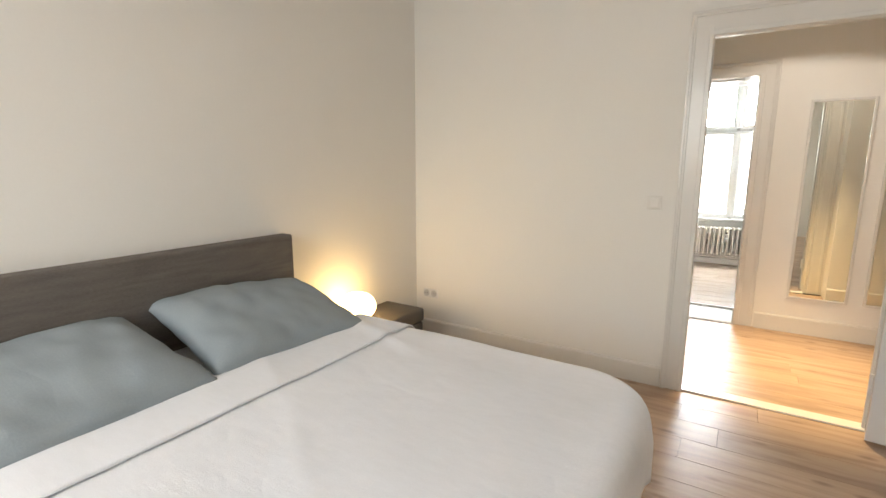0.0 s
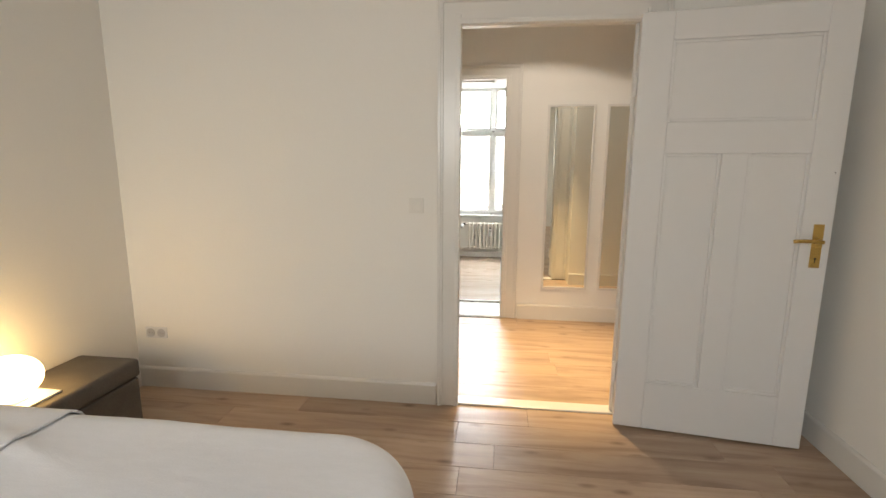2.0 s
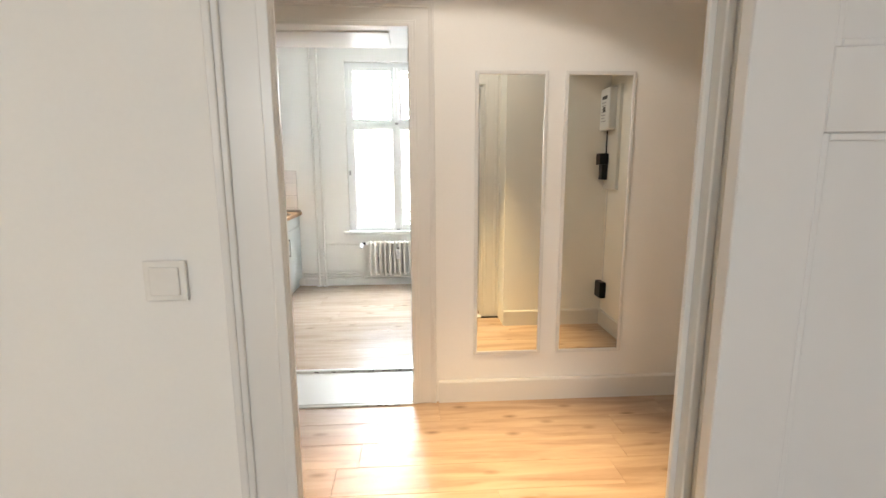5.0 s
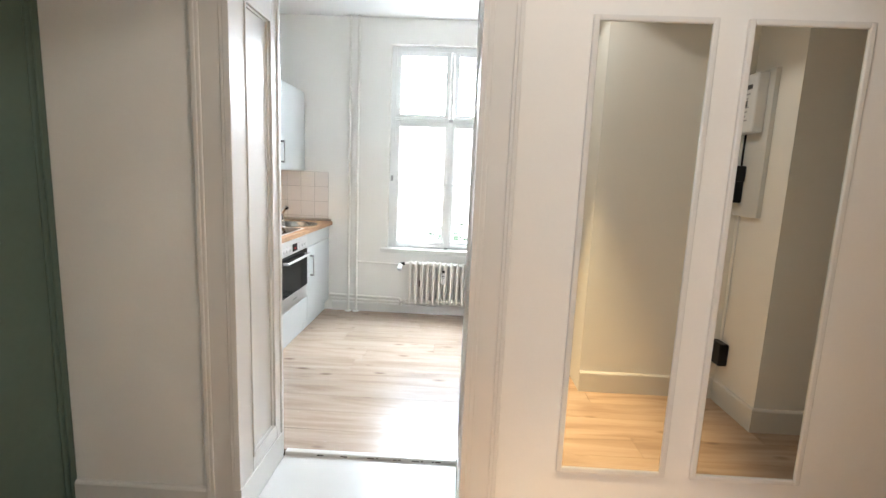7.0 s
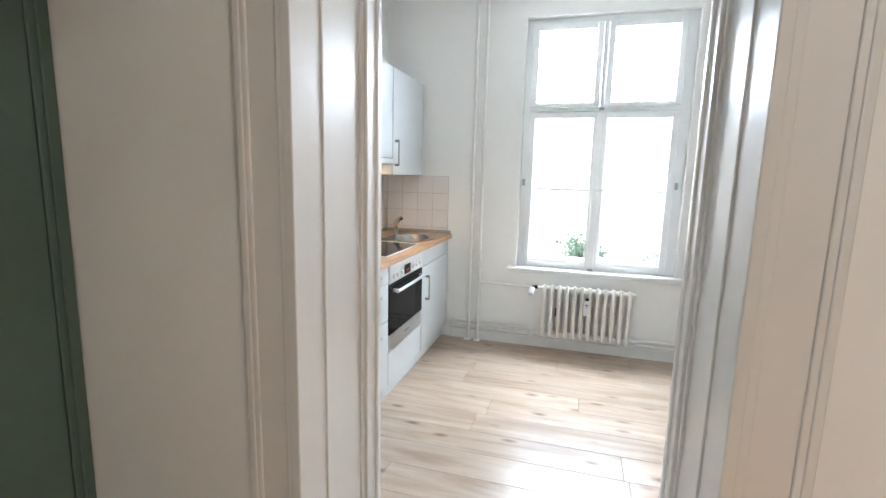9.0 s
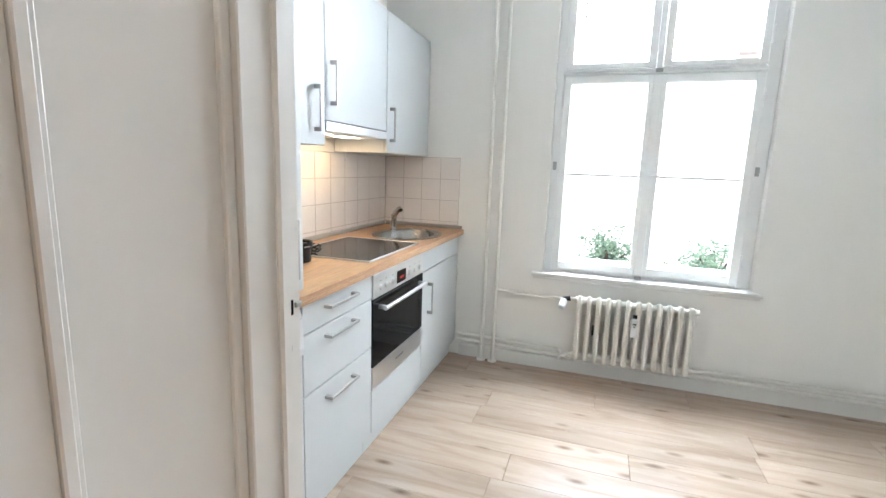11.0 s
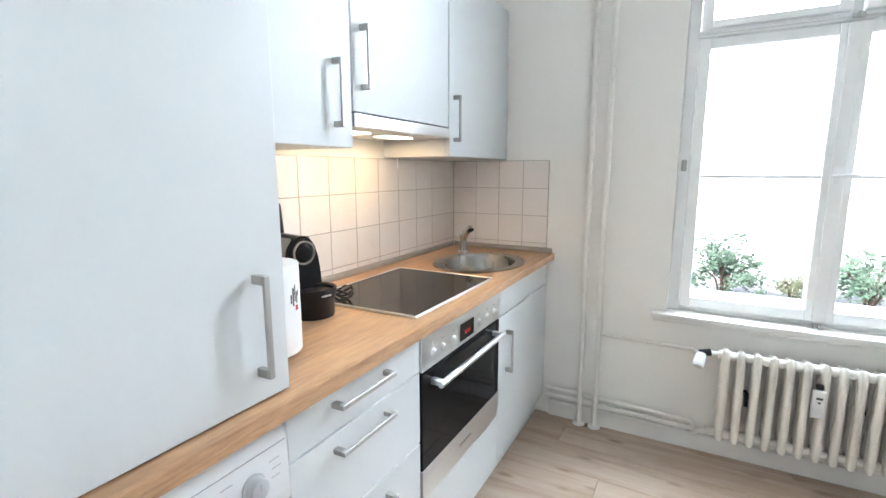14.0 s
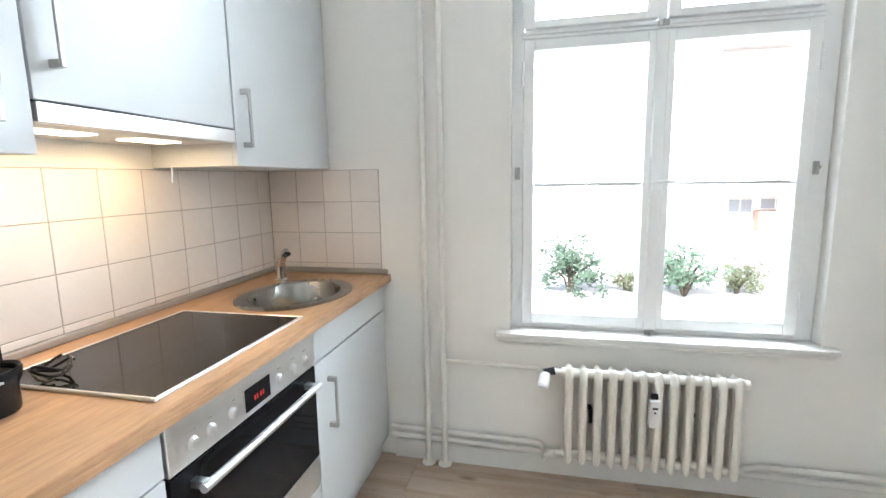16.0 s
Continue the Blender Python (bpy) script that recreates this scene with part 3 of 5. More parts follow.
s2 = sash(window, -0.012, 0.509, 0.673, 1.831, 7.632, 7.672, 0.044, 0.047, [1.262])
sash(window, -0.527, -0.032, 1.873, 2.454, 7.632, 7.672, 0.044, 0.030, [])
sash(window, 0.004, 0.509, 1.873, 2.454, 7.632, 7.672, 0.042, 0.030, [])
part("astragal", boxed(-0.040, 0.006, 7.620, 7.634, 0.674, 1.829, 0.004), SASH, s2)
# outer sashes of the double window and the lining between
bm = bmesh.new()
for x0, x1, z0, z1 in ((-0.575, -0.535, 0.645, 2.50), (0.545, 0.577, 0.645, 2.50), (-0.535, 0.545, 0.62, 0.66), (-0.535, 0.545, 2.44, 2.50), (-0.535, 0.545, 1.86, 1.90), (-0.02, 0.03, 1.90, 2.44)):
    box(bm, x0, x1, 7.83, 7.88, z0, z1, 0.004)
part("outer_frame", bm, SASH, window)
for x0, x1 in ((-0.534, 0.004), (0.006, 0.544)):
    sash(window, x0, x1, 0.661, 1.859, 7.815, 7.850, 0.045, 0.055, [1.262], name="outer_sash")
bm = bmesh.new()
box(bm, -0.5745, -0.556, 7.72, 7.83, 0.645, 2.499)
box(bm, 0.558, 0.5765, 7.72, 7.83, 0.645, 2.499)
box(bm, -0.556, 0.558, 7.72, 7.83, 2.48, 2.499)
box(bm, -0.556, 0.558, 7.72, 7.83, 0.6205, 0.648)
part("box_lining", bm, SASH, window)
bm = boxed(-0.636, 0.622, 7.540, 7.656, 0.628, 0.652, 0.006)
box(bm, -0.626, 0.612, 7.552, KY1 - 0.0005, 0.612, 0.628, 0.004)
part("window_sill", bm, GLOSS, window, "white painted wooden window board")


def espagnolette(z):
    """The turning catch in the middle of the casements."""
    bm = boxed(-0.030, -0.004, 7.6155, 7.6205, z - 0.032, z + 0.032, 0.002)
    rod(bm, (-0.017, 7.620, z), (-0.017, 7.592, z), 0.008)
    tube(bm, [(-0.040, 7.594, z - 0.004), (-0.017, 7.590, z), (0.02, 7.590, z + 0.002), (0.045, 7.592, z + 0.003)], 0.006, 8)
    return bm


part("window_catch", espagnolette(1.268), SASH, window, "white painted turning catch", smooth=True)
for z, y in ((1.852, 7.632), (0.660, 7.626)):
    bm = boxed(-0.034, 0.004, y - 0.012, y, z - 0.010, z + 0.010, 0.003)
    rod(bm, (-0.015, y - 0.018, z - 0.008), (-0.015, y - 0.018, z + 0.010), 0.005, 8)
    part("bolt_keeper", bm, HANDLE, window, "worn metal bolt keeper")
for x in (-0.552, 0.534):
    bm = boxed(x - 0.011, x + 0.011, 7.6495, 7.656, 1.285, 1.335, 0.003)
    rod(bm, (x, 7.656, 1.312), (x, 7.632, 1.312), 0.008, 10)
    rod(bm, (x, 7.640, 1.325), (x - 0.004, 7.634, 1.292), 0.005, 8)
    part("stay_hook", bm, HANDLE, window, "small worn metal stay hook", smooth=True)
for x in (-0.529, 0.511):
    for z in (0.80, 1.70, 2.02, 2.36):
        bm = rod(bmesh.new(), (x, 7.630, z - 0.045), (x, 7.630, z + 0.045), 0.006, 8)
        part("hinge", bm, SASH, window)
for dz, dy in ((0.0, 0.0), (0.035, 0.004), (0.075, -0.002)):
    bm = boxed(-0.452, -0.438, 7.846 + dy, 7.858 + dy, 2.21 + dz, 2.235 + dz, 0.003)
    part("shutter_catch", bm, BLACK, window, "small dark metal catch in the upper light")

# bedroom window behind the walker
wb = thing("window_bedroom", (-1.1, -2.1, 0.75), "white painted casement window of the bedroom", "window", kind="structure")
bm = bmesh.new()
for x0, x1, z0, z1 in ((-1.8, -1.74, 0.75, 2.45), (-0.46, -0.4, 0.75, 2.45), (-1.74, -0.46, 0.75, 0.81), (-1.74, -0.46, 2.39, 2.45), (-1.13, -1.07, 0.81, 2.39)):
    box(bm, x0, x1, -2.15, -2.09, z0, z1, 0.004)
part("window_frame", bm, SASH, wb)
part("window_sill", boxed(-1.86, -0.34, -2.09, -1.99, 0.72, 0.749, 0.005), GLOSS, wb)


# ---- kitchen: cabinets ----
FX = -1.130          # face of the base fronts
UX = -1.360          # face of the wall cabinets


def bow_handle(parent, x, y, z, along, length, out=0.032):
    """A flat satin bow handle on a front at x: two square feet and a bar."""
    bm = bmesh.new()
    h = length / 2
    if along == "y":
        box(bm, x + out - 0.007, x + out, y - h, y + h, z - 0.006, z + 0.006, 0.0015, 1)
        for s in (-1, 1):
            box(bm, x - 0.0005, x + out - 0.0065, *sorted((y + s * h, y + s * (h - 0.016))), z - 0.006, z + 0.006, 0.001, 1)
    else:
        box(bm, x + out - 0.007, x + out, y - 0.006, y + 0.006, z - h, z + h, 0.0015, 1)
        for s in (-1, 1):
            box(bm, x - 0.0005, x + out - 0.0065, y - 0.006, y + 0.006, *sorted((z + s * h, z + s * (h - 0.016))), 0.001, 1)
    return part("handle", bm, HANDLE, parent, "satin nickel bow handle")


def front(parent, x, y0, y1, z0, z1, name="door", mat=None):
    return part(name, boxed(x - 0.018, x, y0 + 0.0015, y1 - 0.0015, z0 + 0.0015, z1 - 0.0015, 0.0016), mat or FRONT, parent)


def carcass(parent, x0, x1, y0, y1, z0, z1):
    """An open box of 16 mm boards."""
    t = 0.016
    bm = bmesh.new()
    box(bm, x0, x1, y0 + 0.0005, y0 + t, z0, z1)
    box(bm, x0, x1, y1 - t, y1 - 0.0005, z0, z1)
    box(bm, x0, x1, y0 + t, y1 - t, z0, z0 + t)
    box(bm, x0, x1, y0 + t, y1 - t, z1 - t, z1)
    box(bm, x0, x0 + 0.004, y0 + t, y1 - t, z0 + t, z1 - t)
    return part("body", bm, CARCASS, parent)


def plinth(parent, y0, y1):
    part("plinth", boxed(-1.186, -1.170, y0, y1, KF, 0.118), FRONT, parent)


# drawer unit
unit = thing("drawer_cabinet", (-1.38, 6.085, KF), "white drawer cabinet with three drawers under the worktop", "base cabinet")
carcass(unit, KX0 + 0.02, FX - 0.019, 5.850, 6.331, 0.118, 0.845)
plinth(unit, 5.850, 6.331)
for z0, z1, hz in ((0.735, 0.838, 0.800), (0.522, 0.733, 0.694), (0.122, 0.520, 0.467)):
    d = front(unit, FX, 5.850, 6.331, z0, z1, "drawer")
    bow_handle(d, FX, 6.073, hz, "y", 0.200)

# oven housing with its filler panel, and the oven
unit = thing("oven_cabinet", (-1.38, 6.62, KF), "white oven housing cabinet with a plain panel below", "base cabinet")
t0, t1 = 6.334, 6.920
bm = bmesh.new()
box(bm, KX0 + 0.02, FX - 0.019, t0, t0 + 0.014, 0.118, 0.845)
box(bm, KX0 + 0.02, FX - 0.019, t1 - 0.014, t1, 0.118, 0.845)
box(bm, KX0 + 0.02, FX - 0.019, t0 + 0.014, t1 - 0.014, 0.118, 0.134)
box(bm, KX0 + 0.02, FX - 0.019, t0 + 0.014, t1 - 0.014, 0.296, 0.312)
part("body", bm, CARCASS, unit)
plinth(unit, t0, t1)
front(unit, FX, t0, t1, 0.122, 0.318, "panel")

oven = thing("oven", (-1.36, 6.62, 0.313), "built-in steel oven with a black glass door", "oven")
bm = boxed(-1.60, FX - 0.019, t0 + 0.016, t1 - 0.016, 0.314, 0.826)
part("oven_body", bm, DARKGREY, oven)
panel = part("control_panel", boxed(FX - 0.018, FX + 0.004, t0 + 0.002, t1 - 0.002, 0.728, 0.834, 0.002), STEEL, oven, "brushed steel control panel")
door = part("oven_door", boxed(FX - 0.018, FX + 0.003, t0 + 0.002, t1 - 0.002, 0.424, 0.723, 0.002), BLACKGLASS, oven, "black glass oven door")
part("door_base", boxed(FX - 0.018, FX + 0.004, t0 + 0.002, t1 - 0.002, 0.322, 0.421, 0.002), STEEL, oven, "brushed steel lower strip")
part("maker_mark", boxed(FX + 0.0042, FX + 0.0048, 6.575, 6.665, 0.372, 0.382), GREYPRINT, oven)
bm = tube(bmesh.new(), [(FX + 0.040, t0 + 0.045, 0.684), (FX + 0.042, 6.62, 0.684), (FX + 0.040, t1 - 0.045, 0.684)], 0.010, 12)
for y in (t0 + 0.062, t1 - 0.062):
    box(bm, FX + 0.002, FX + 0.040, y - 0.010, y + 0.010, 0.675, 0.693, 0.003)
part("oven_handle", bm, STEEL, door, "steel bar handle", smooth=True)
disp = part("display", boxed(FX + 0.0042, FX + 0.006, 6.574, 6.678, 0.742, 0.800, 0.001, 1), BLACKGLASS, panel, "black oven display")
bm = bmesh.new()
for k in range(4):
    y = 6.608 + k * 0.010 + (0.004 if k > 1 else 0)
    box(bm, FX + 0.0061, FX + 0.0066, y, y + 0.006, 0.760, 0.772)
part("digits", bm, DISPLAYRED, disp)
for y in (6.404, 6.458, 6.530, 6.722, 6.794, 6.858):
    bm = lathe(bmesh.new(), [(0.0150, 0.0), (0.0150, 0.0015), (0.0125, 0.002), (0.0120, 0.006), (0.0105, 0.0072)], (FX + 0.004, y, 0.766), 20, "X")
    part("knob", bm, STEEL, panel, "round steel push knob", smooth=True)
    part("knob_mark", boxed(FX + 0.0042, FX + 0.0047, y - 0.008, y + 0.008, 0.794, 0.797), GREYPRINT, panel)

# sink cabinet
unit = thing("sink_cabinet", (-1.38, 7.25, KF), "white sink cabinet with one door and a false drawer", "base cabinet")
carcass(unit, KX0 + 0.02, FX - 0.019, 6.923, 7.572, 0.118, 0.640)
plinth(unit, 6.923, 7.572)
front(unit, FX, 6.923, 7.572, 0.726, 0.835, "false_drawer")
d = front(unit, FX, 6.923, 7.572, 0.122, 0.722)
bow_handle(d, FX, 7.006, 0.562, "z", 0.178)


# washing machine
def washing_machine():
    w = thing("washing_machine", (-1.42, 5.545, KF + 0.014), "white front-loading washing machine under the worktop", "washing machine")
    x1, y0, y1 = -1.126, 5.245, 5.843
    part("body", boxed(KX0 + 0.06, x1, y0, y1, 0.035, 0.690, 0.006), WHITEPLAST, w)
    for x in (-1.55, -1.2):
        for y in (5.31, 5.78):
            part("foot", rod(bmesh.new(), (x, y, KF + 0.014), (x, y, 0.036), 0.022), BLACK, w)
    # console leans back towards its top
    bm = bmesh.new()
    prof = [(x1 + 0.004, 0.692), (x1 + 0.006, 0.715), (x1 + 0.002, 0.815), (x1 - 0.010, 0.846), (x1 - 0.04, 0.852), (KX0 + 0.06, 0.852), (KX0 + 0.06, 0.692)]
    a = [bm.verts.new((x, y0, z)) for x, z in prof]
    b = [bm.verts.new((x, y1, z)) for x, z in prof]
    for k in range(len(prof)):
        bm.faces.new((a[k], a[(k + 1) % len(prof)], b[(k + 1) % len(prof)], b[k]))
    bm.faces.new(a[::-1])
    bm.faces.new(b)
    console = part("console", bm, WHITEPLAST, w)

    def flat(name, ya, yb, za, zb, mat, lift=0.0, label=""):
        """A thin plate on the sloping console between two heights."""
        bm = bmesh.new()
        vs = []
        for d in (0.0006, 0.0020 + lift):
            for y, z in ((ya, za), (yb, za), (yb, zb), (ya, zb)):
                x = x1 + 0.006 - 0.004 * (z - 0.715) / 0.085 if z > 0.715 else x1 + 0.006
                vs.append(bm.verts.new((x + d, y, z)))
        for f in ((0, 1, 2, 3), (4, 5, 6, 7), (0, 1, 5, 4), (1, 2, 6, 5), (2, 3, 7, 6), (3, 0, 4, 7)):
            bm.faces.new([vs[k] for k in f])
        part(name, bm, mat, console, label)

    flat("seam", y0 + 0.004, y1 - 0.004, 0.8130, 0.8144, GREYPRINT)
    flat("detergent_drawer", y0 + 0.012, 5.500, 0.705, 0.810, WHITEPLAST, 0.003, "white detergent drawer")
    flat("drawer_mark", 5.33, 5.40, 0.742, 0.750, GREYPRINT, 0.0034)
    # thin dark plate painted for the shade in the joint beside the drawer
    flat("drawer_gap_shade", 5.5025, 5.5040, 0.700, 0.812, DARKPRINT)
    flat("display", 5.621, 5.655, 0.775, 0.800, BLACKGLASS, 0.0, "small black display")
    flat("chart", 5.509, 5.535, 0.766, 0.805, LIGHTGREY)
    for y, z in ((5.545, 0.795), (5.547, 0.773), (5.549, 0.752), (5.552, 0.733), (5.594, 0.728), (5.642, 0.758), (5.690, 0.759)):
        bm = lathe(bmesh.new(), [(0.0072, 0.0), (0.0072, 0.003), (0.006, 0.004)], (x1 + 0.0035 + 0.002 * (0.80 - z) / 0.1, y, z), 14, "X")
        part("button", bm, LIGHTGREY, console, "grey round button", smooth=True)
        flat("button_mark", y - 0.004, y + 0.004, z + 0.0095, z + 0.0105, GREYPRINT)
    for k, z in enumerate((0.785, 0.7755, 0.766, 0.7565, 0.747)):
        flat("lamp_mark", 5.582, 5.584, z - 0.001, z + 0.001, DARKPRINT)
        flat("text_bar", 5.587, 5.595 + 0.004 * (k % 3), z - 0.0006, z + 0.0006, LIGHTGREY)
    for y, z, n in ((5.700, 0.792, 0.024), (5.694, 0.776, 0.018), (5.692, 0.764, 0.014), (5.692, 0.752, 0.020), (5.697, 0.740, 0.03), (5.800, 0.788, 0.022), (5.805, 0.772, 0.020), (5.802, 0.756, 0.018), (5.76, 0.728, 0.024), (5.68, 0.775, 0.018), (5.682, 0.770, 0.022)):
        flat("text_bar", y, y + n, z - 0.0007, z + 0.0007, LIGHTGREY)
    bm = lathe(bmesh.new(), [(0.024, 0.0), (0.024, 0.003), (0.020, 0.005), (0.0185, 0.020), (0.016, 0.022)], (x1 + 0.004, 5.763, 0.762), 28, "X")
    box(bm, x1 + 0.0255, x1 + 0.027, 5.761, 5.765, 0.764, 0.777, 0.0005, 1)
    part("programme_dial", bm, LIGHTGREY, console, "silver grey programme dial", smooth=True)
    # sticker on the body
    for z0, z1, ya, yb, mat in ((0.655, 0.687, 5.755, 5.766, LIGHTGREY), (0.640, 0.653, 5.755, 5.766, DARKPRINT)):
        part("sticker", boxed(x1 + 0.0005, x1 + 0.001, ya, yb, z0, z1), mat, w)
    for k in range(6):
        part("sticker_text", boxed(x1 + 0.0005, x1 + 0.001, 5.770, 5.806 - 0.004 * (k % 2), 0.681 - k * 0.007, 0.6822 - k * 0.007), LIGHTGREY, w)
    c = (x1, 5.550, 0.460)
    ring = part("door", lathe(bmesh.new(), [(0.226, -0.001), (0.226, 0.016), (0.208, 0.030), (0.190, 0.038), (0.176, 0.034), (0.172, 0.012), (0.172, -0.001)], c, 48, "X"), WHITEPLAST, w, "round white porthole door", smooth=True)
    part("porthole", lathe(bmesh.new(), [(0.171, 0.022), (0.12, 0.012), (0.06, -0.0), (0.02, -0.004)], c, 40, "X"), BLACKGLASS, ring, "dark convex glass", smooth=True)
    w.location.z -= 0.014
    return w


washing_machine()

# worktop with its staved front edge
top = thing("worktop", (-1.38, 6.4, 0.842), "long beech worktop over the base cabinets", "worktop")
SINK_AT, SINK_RX, SINK_RY = (-1.335, 7.190), 0.157, 0.203


def worktop_slab():
    """The slab with the oval cut for the sink bowl."""
    bm = bmesh.new()
    x0, x1, y0, y1, z0, z1 = KX0 + 0.002, -1.112, 5.224, 7.588, 0.847, 0.880
    n = 40
    for z, flip in ((z1, False), (z0, True)):
        inner = [bm.verts.new((SINK_AT[0] + SINK_RX * math.cos(2 * math.pi * k / n), SINK_AT[1] + SINK_RY * math.sin(2 * math.pi * k / n), z)) for k in range(n)]
        outer = []
        for k in range(n):
            c, s = math.cos(2 * math.pi * k / n), math.sin(2 * math.pi * k / n)
            far = min((x1 - SINK_AT[0]) / c if c > 1e-6 else ((x0 - SINK_AT[0]) / c if c < -1e-6 else 9), (y1 - SINK_AT[1]) / s if s > 1e-6 else (6.95 - SINK_AT[1]) / s if s < -1e-6 else 9)
            outer.append(bm.verts.new((SINK_AT[0] + far * c, SINK_AT[1] + far * s, z)))
        for k in range(n):
            bm.faces.new((inner[k], inner[(k + 1) % n], outer[(k + 1) % n], outer[k]))
    box(bm, x0, x1, y0, 6.95, z0, z1)
    # corners left between the fan and the rectangle
    for z in (z0, z1):
        for cx, cy in ((x0, y1), (x1, y1), (x0, 6.95), (x1, 6.95)):
            near = sorted((v for v in bm.verts if abs(v.co.z - z) < 1e-6 and (abs(v.co.x - cx) < 1e-5 or abs(v.co.y - cy) < 1e-5) and v.co.y > 6.94), key=lambda v: (v.co.x - cx) ** 2 + (v.co.y - cy) ** 2)
            a = next((v for v in near if abs(v.co.x - cx) < 1e-5 and abs(v.co.y - cy) > 1e-5), None)
            b = next((v for v in near if abs(v.co.y - cy) < 1e-5 and abs(v.co.x - cx) > 1e-5), None)
            if a and b:
                bm.faces.new((a, b, bm.verts.new((cx, cy, z))))
    box(bm, x1 - 0.02, x1, 6.95, y1, z0, z1 - 0.0005)
    return bm


part("slab", worktop_slab(), BEECH, top)
for za, zb in ((0.8465, 0.8630), (0.8632, 0.8800)):
    part("edge_band", boxed(-1.1125, -1.1000, 5.224, 7.588, za, zb, 0.0015, 2), STAVE, top)
bm = boxed(KX0 + 0.0005, KX0 + 0.014, 5.224, 7.576, 0.8802, 0.903, 0.005)
part("upstand", bm, STRIP, top, "brown-grey wall upstand strip")
bm = boxed(KX0 + 0.014, -1.112, 7.576, 7.5895, 0.8802, 0.903, 0.005)
part("upstand", bm, STRIP, top, "brown-grey wall upstand strip")

# hob
hob = thing("ceramic_hob", (-1.35, 6.62, 0.880), "dark ceramic glass hob in a steel rim", "hob")
bm = bmesh.new()
hx0, hx1, hy0, hy1 = -1.575, -1.148, 6.345, 6.905
for a in ((hx0, hx1, hy0, hy0 + 0.010), (hx0, hx1, hy1 - 0.010, hy1), (hx0, hx0 + 0.010, hy0 + 0.010, hy1 - 0.010), (hx1 - 0.010, hx1, hy0 + 0.010, hy1 - 0.010)):
    box(bm, *a, 0.8802, 0.8872, 0.002, 1)
part("rim", bm, STEEL, hob, "brushed steel rim")
part("glass_plate", boxed(hx0 + 0.0105, hx1 - 0.0105, hy0 + 0.0105, hy1 - 0.0105, 0.8802, 0.8862), HOBGLASS, hob, "dark brown-black glass plate")

# sink and tap
sinkt = thing("sink", (-1.335, 7.19, 0.880), "oval stainless steel sink set into the worktop", "sink")
cx, cy = SINK_AT
bm = lathe(bmesh.new(), [(0.198, 0.0005), (0.198, 0.0045), (0.188, 0.0065), (0.165, 0.0050), (0.156, 0.0035), (0.152, -0.004), (0.146, -0.10), (0.138, -0.128), (0.115, -0.146), (0.02, -0.150), (0.02, -0.153), (0.118, -0.1495), (0.1405, -0.131), (0.149, -0.10), (0.1555, -0.003)], (cx, cy, 0.880), 56, "Z", 1.0, 1.24, caps=False)
part("bowl", bm, SINK, sinkt, smooth=True)
part("drain", lathe(bmesh.new(), [(0.030, -0.1505), (0.030, -0.1475), (0.024, -0.1465), (0.01, -0.148)], (cx, cy, 0.880), 24), CHROME, sinkt, "chrome basket drain", smooth=True)
part("overflow", lathe(bmesh.new(), [(0.012, -0.004), (0.012, 0.002), (0.006, 0.003)], (cx - 0.137, cy - 0.06, 0.850), 16, "X"), DARKGREY, sinkt, smooth=True)

tap = thing("kitchen_tap", (-1.507, 7.375, 0.885), "chrome single-lever kitchen tap with pull-out spout", "tap")
tx, ty = -1.507, 7.375
part("tap_body", lathe(bmesh.new(), [(0.026, 0.0008), (0.026, 0.006), (0.021, 0.010), (0.020, 0.075), (0.022, 0.085), (0.018, 0.092)], (tx, ty, 0.885), 24), CHROME, tap, smooth=True)
bm = tube(bmesh.new(), [(tx, ty, 0.945), (tx + 0.012, ty - 0.012, 0.962), (tx + 0.060, ty - 0.060, 1.010), (tx + 0.066, ty - 0.066, 1.016)], 0.0135, 14)
tube(bm, [(tx + 0.062, ty - 0.062, 1.012), (tx + 0.070, ty - 0.070, 1.016), (tx + 0.076, ty - 0.076, 1.008)], 0.017, 14)
part("spout", bm, CHROME, tap, smooth=True)
bm = tube(bmesh.new(), [(tx, ty, 0.975), (tx - 0.004, ty + 0.012, 0.990), (tx + 0.006, ty + 0.03, 1.000)], 0.006, 10)
part("lever", bm, CHROME, tap, smooth=True)

# wall cabinets
unit = thing("wall_cabinet", (-1.52, 6.12, 1.345), "white wall cabinet with one door", "wall cabinet", "wall cabinets over the worktop")
carcass(unit, KX0 + 0.001, UX - 0.019, 5.883, 6.357, 1.353, 2.050)
d = front(unit, UX, 5.883, 6.357, 1.351, 2.050)
bow_handle(d, UX, 6.284, 1.493, "z", 0.178)
unit = thing("wall_cabinet", (-1.52, 6.65, 1.452), "white short wall cabinet over the cooker hood", "wall cabinet", "wall cabinets over the worktop")
carcass(unit, KX0 + 0.001, UX - 0.019, 6.360, 6.940, 1.460, 2.050)
d = front(unit, UX, 6.360, 6.940, 1.454, 2.050, "flap_door")
bow_handle(d, UX, 6.404, 1.606, "z", 0.178)
unit = thing("wall_cabinet", (-1.52, 7.26, 1.345), "white wall cabinet beside the window wall", "wall cabinet", "wall cabinets over the worktop")
carcass(unit, KX0 + 0.001, UX - 0.019, 6.945, 7.572, 1.345, 2.050)
d = front(unit, UX, 6.945, 7.572, 1.343, 2.050)
bow_handle(d, UX, 6.986, 1.491, "z", 0.178)
unit = thing("tall_cabinet", (-1.41, 5.58, 0.880), "tall white cabinet standing on the worktop", "wall cabinet")
carcass(unit, KX0 + 0.016, -1.156, 5.286, 5.870, 0.8808, 2.050)
d = front(unit, -1.137, 5.286, 5.872, 0.883, 2.050)
bow_handle(d, -1.137, 5.806, 1.024, "z", 0.182)

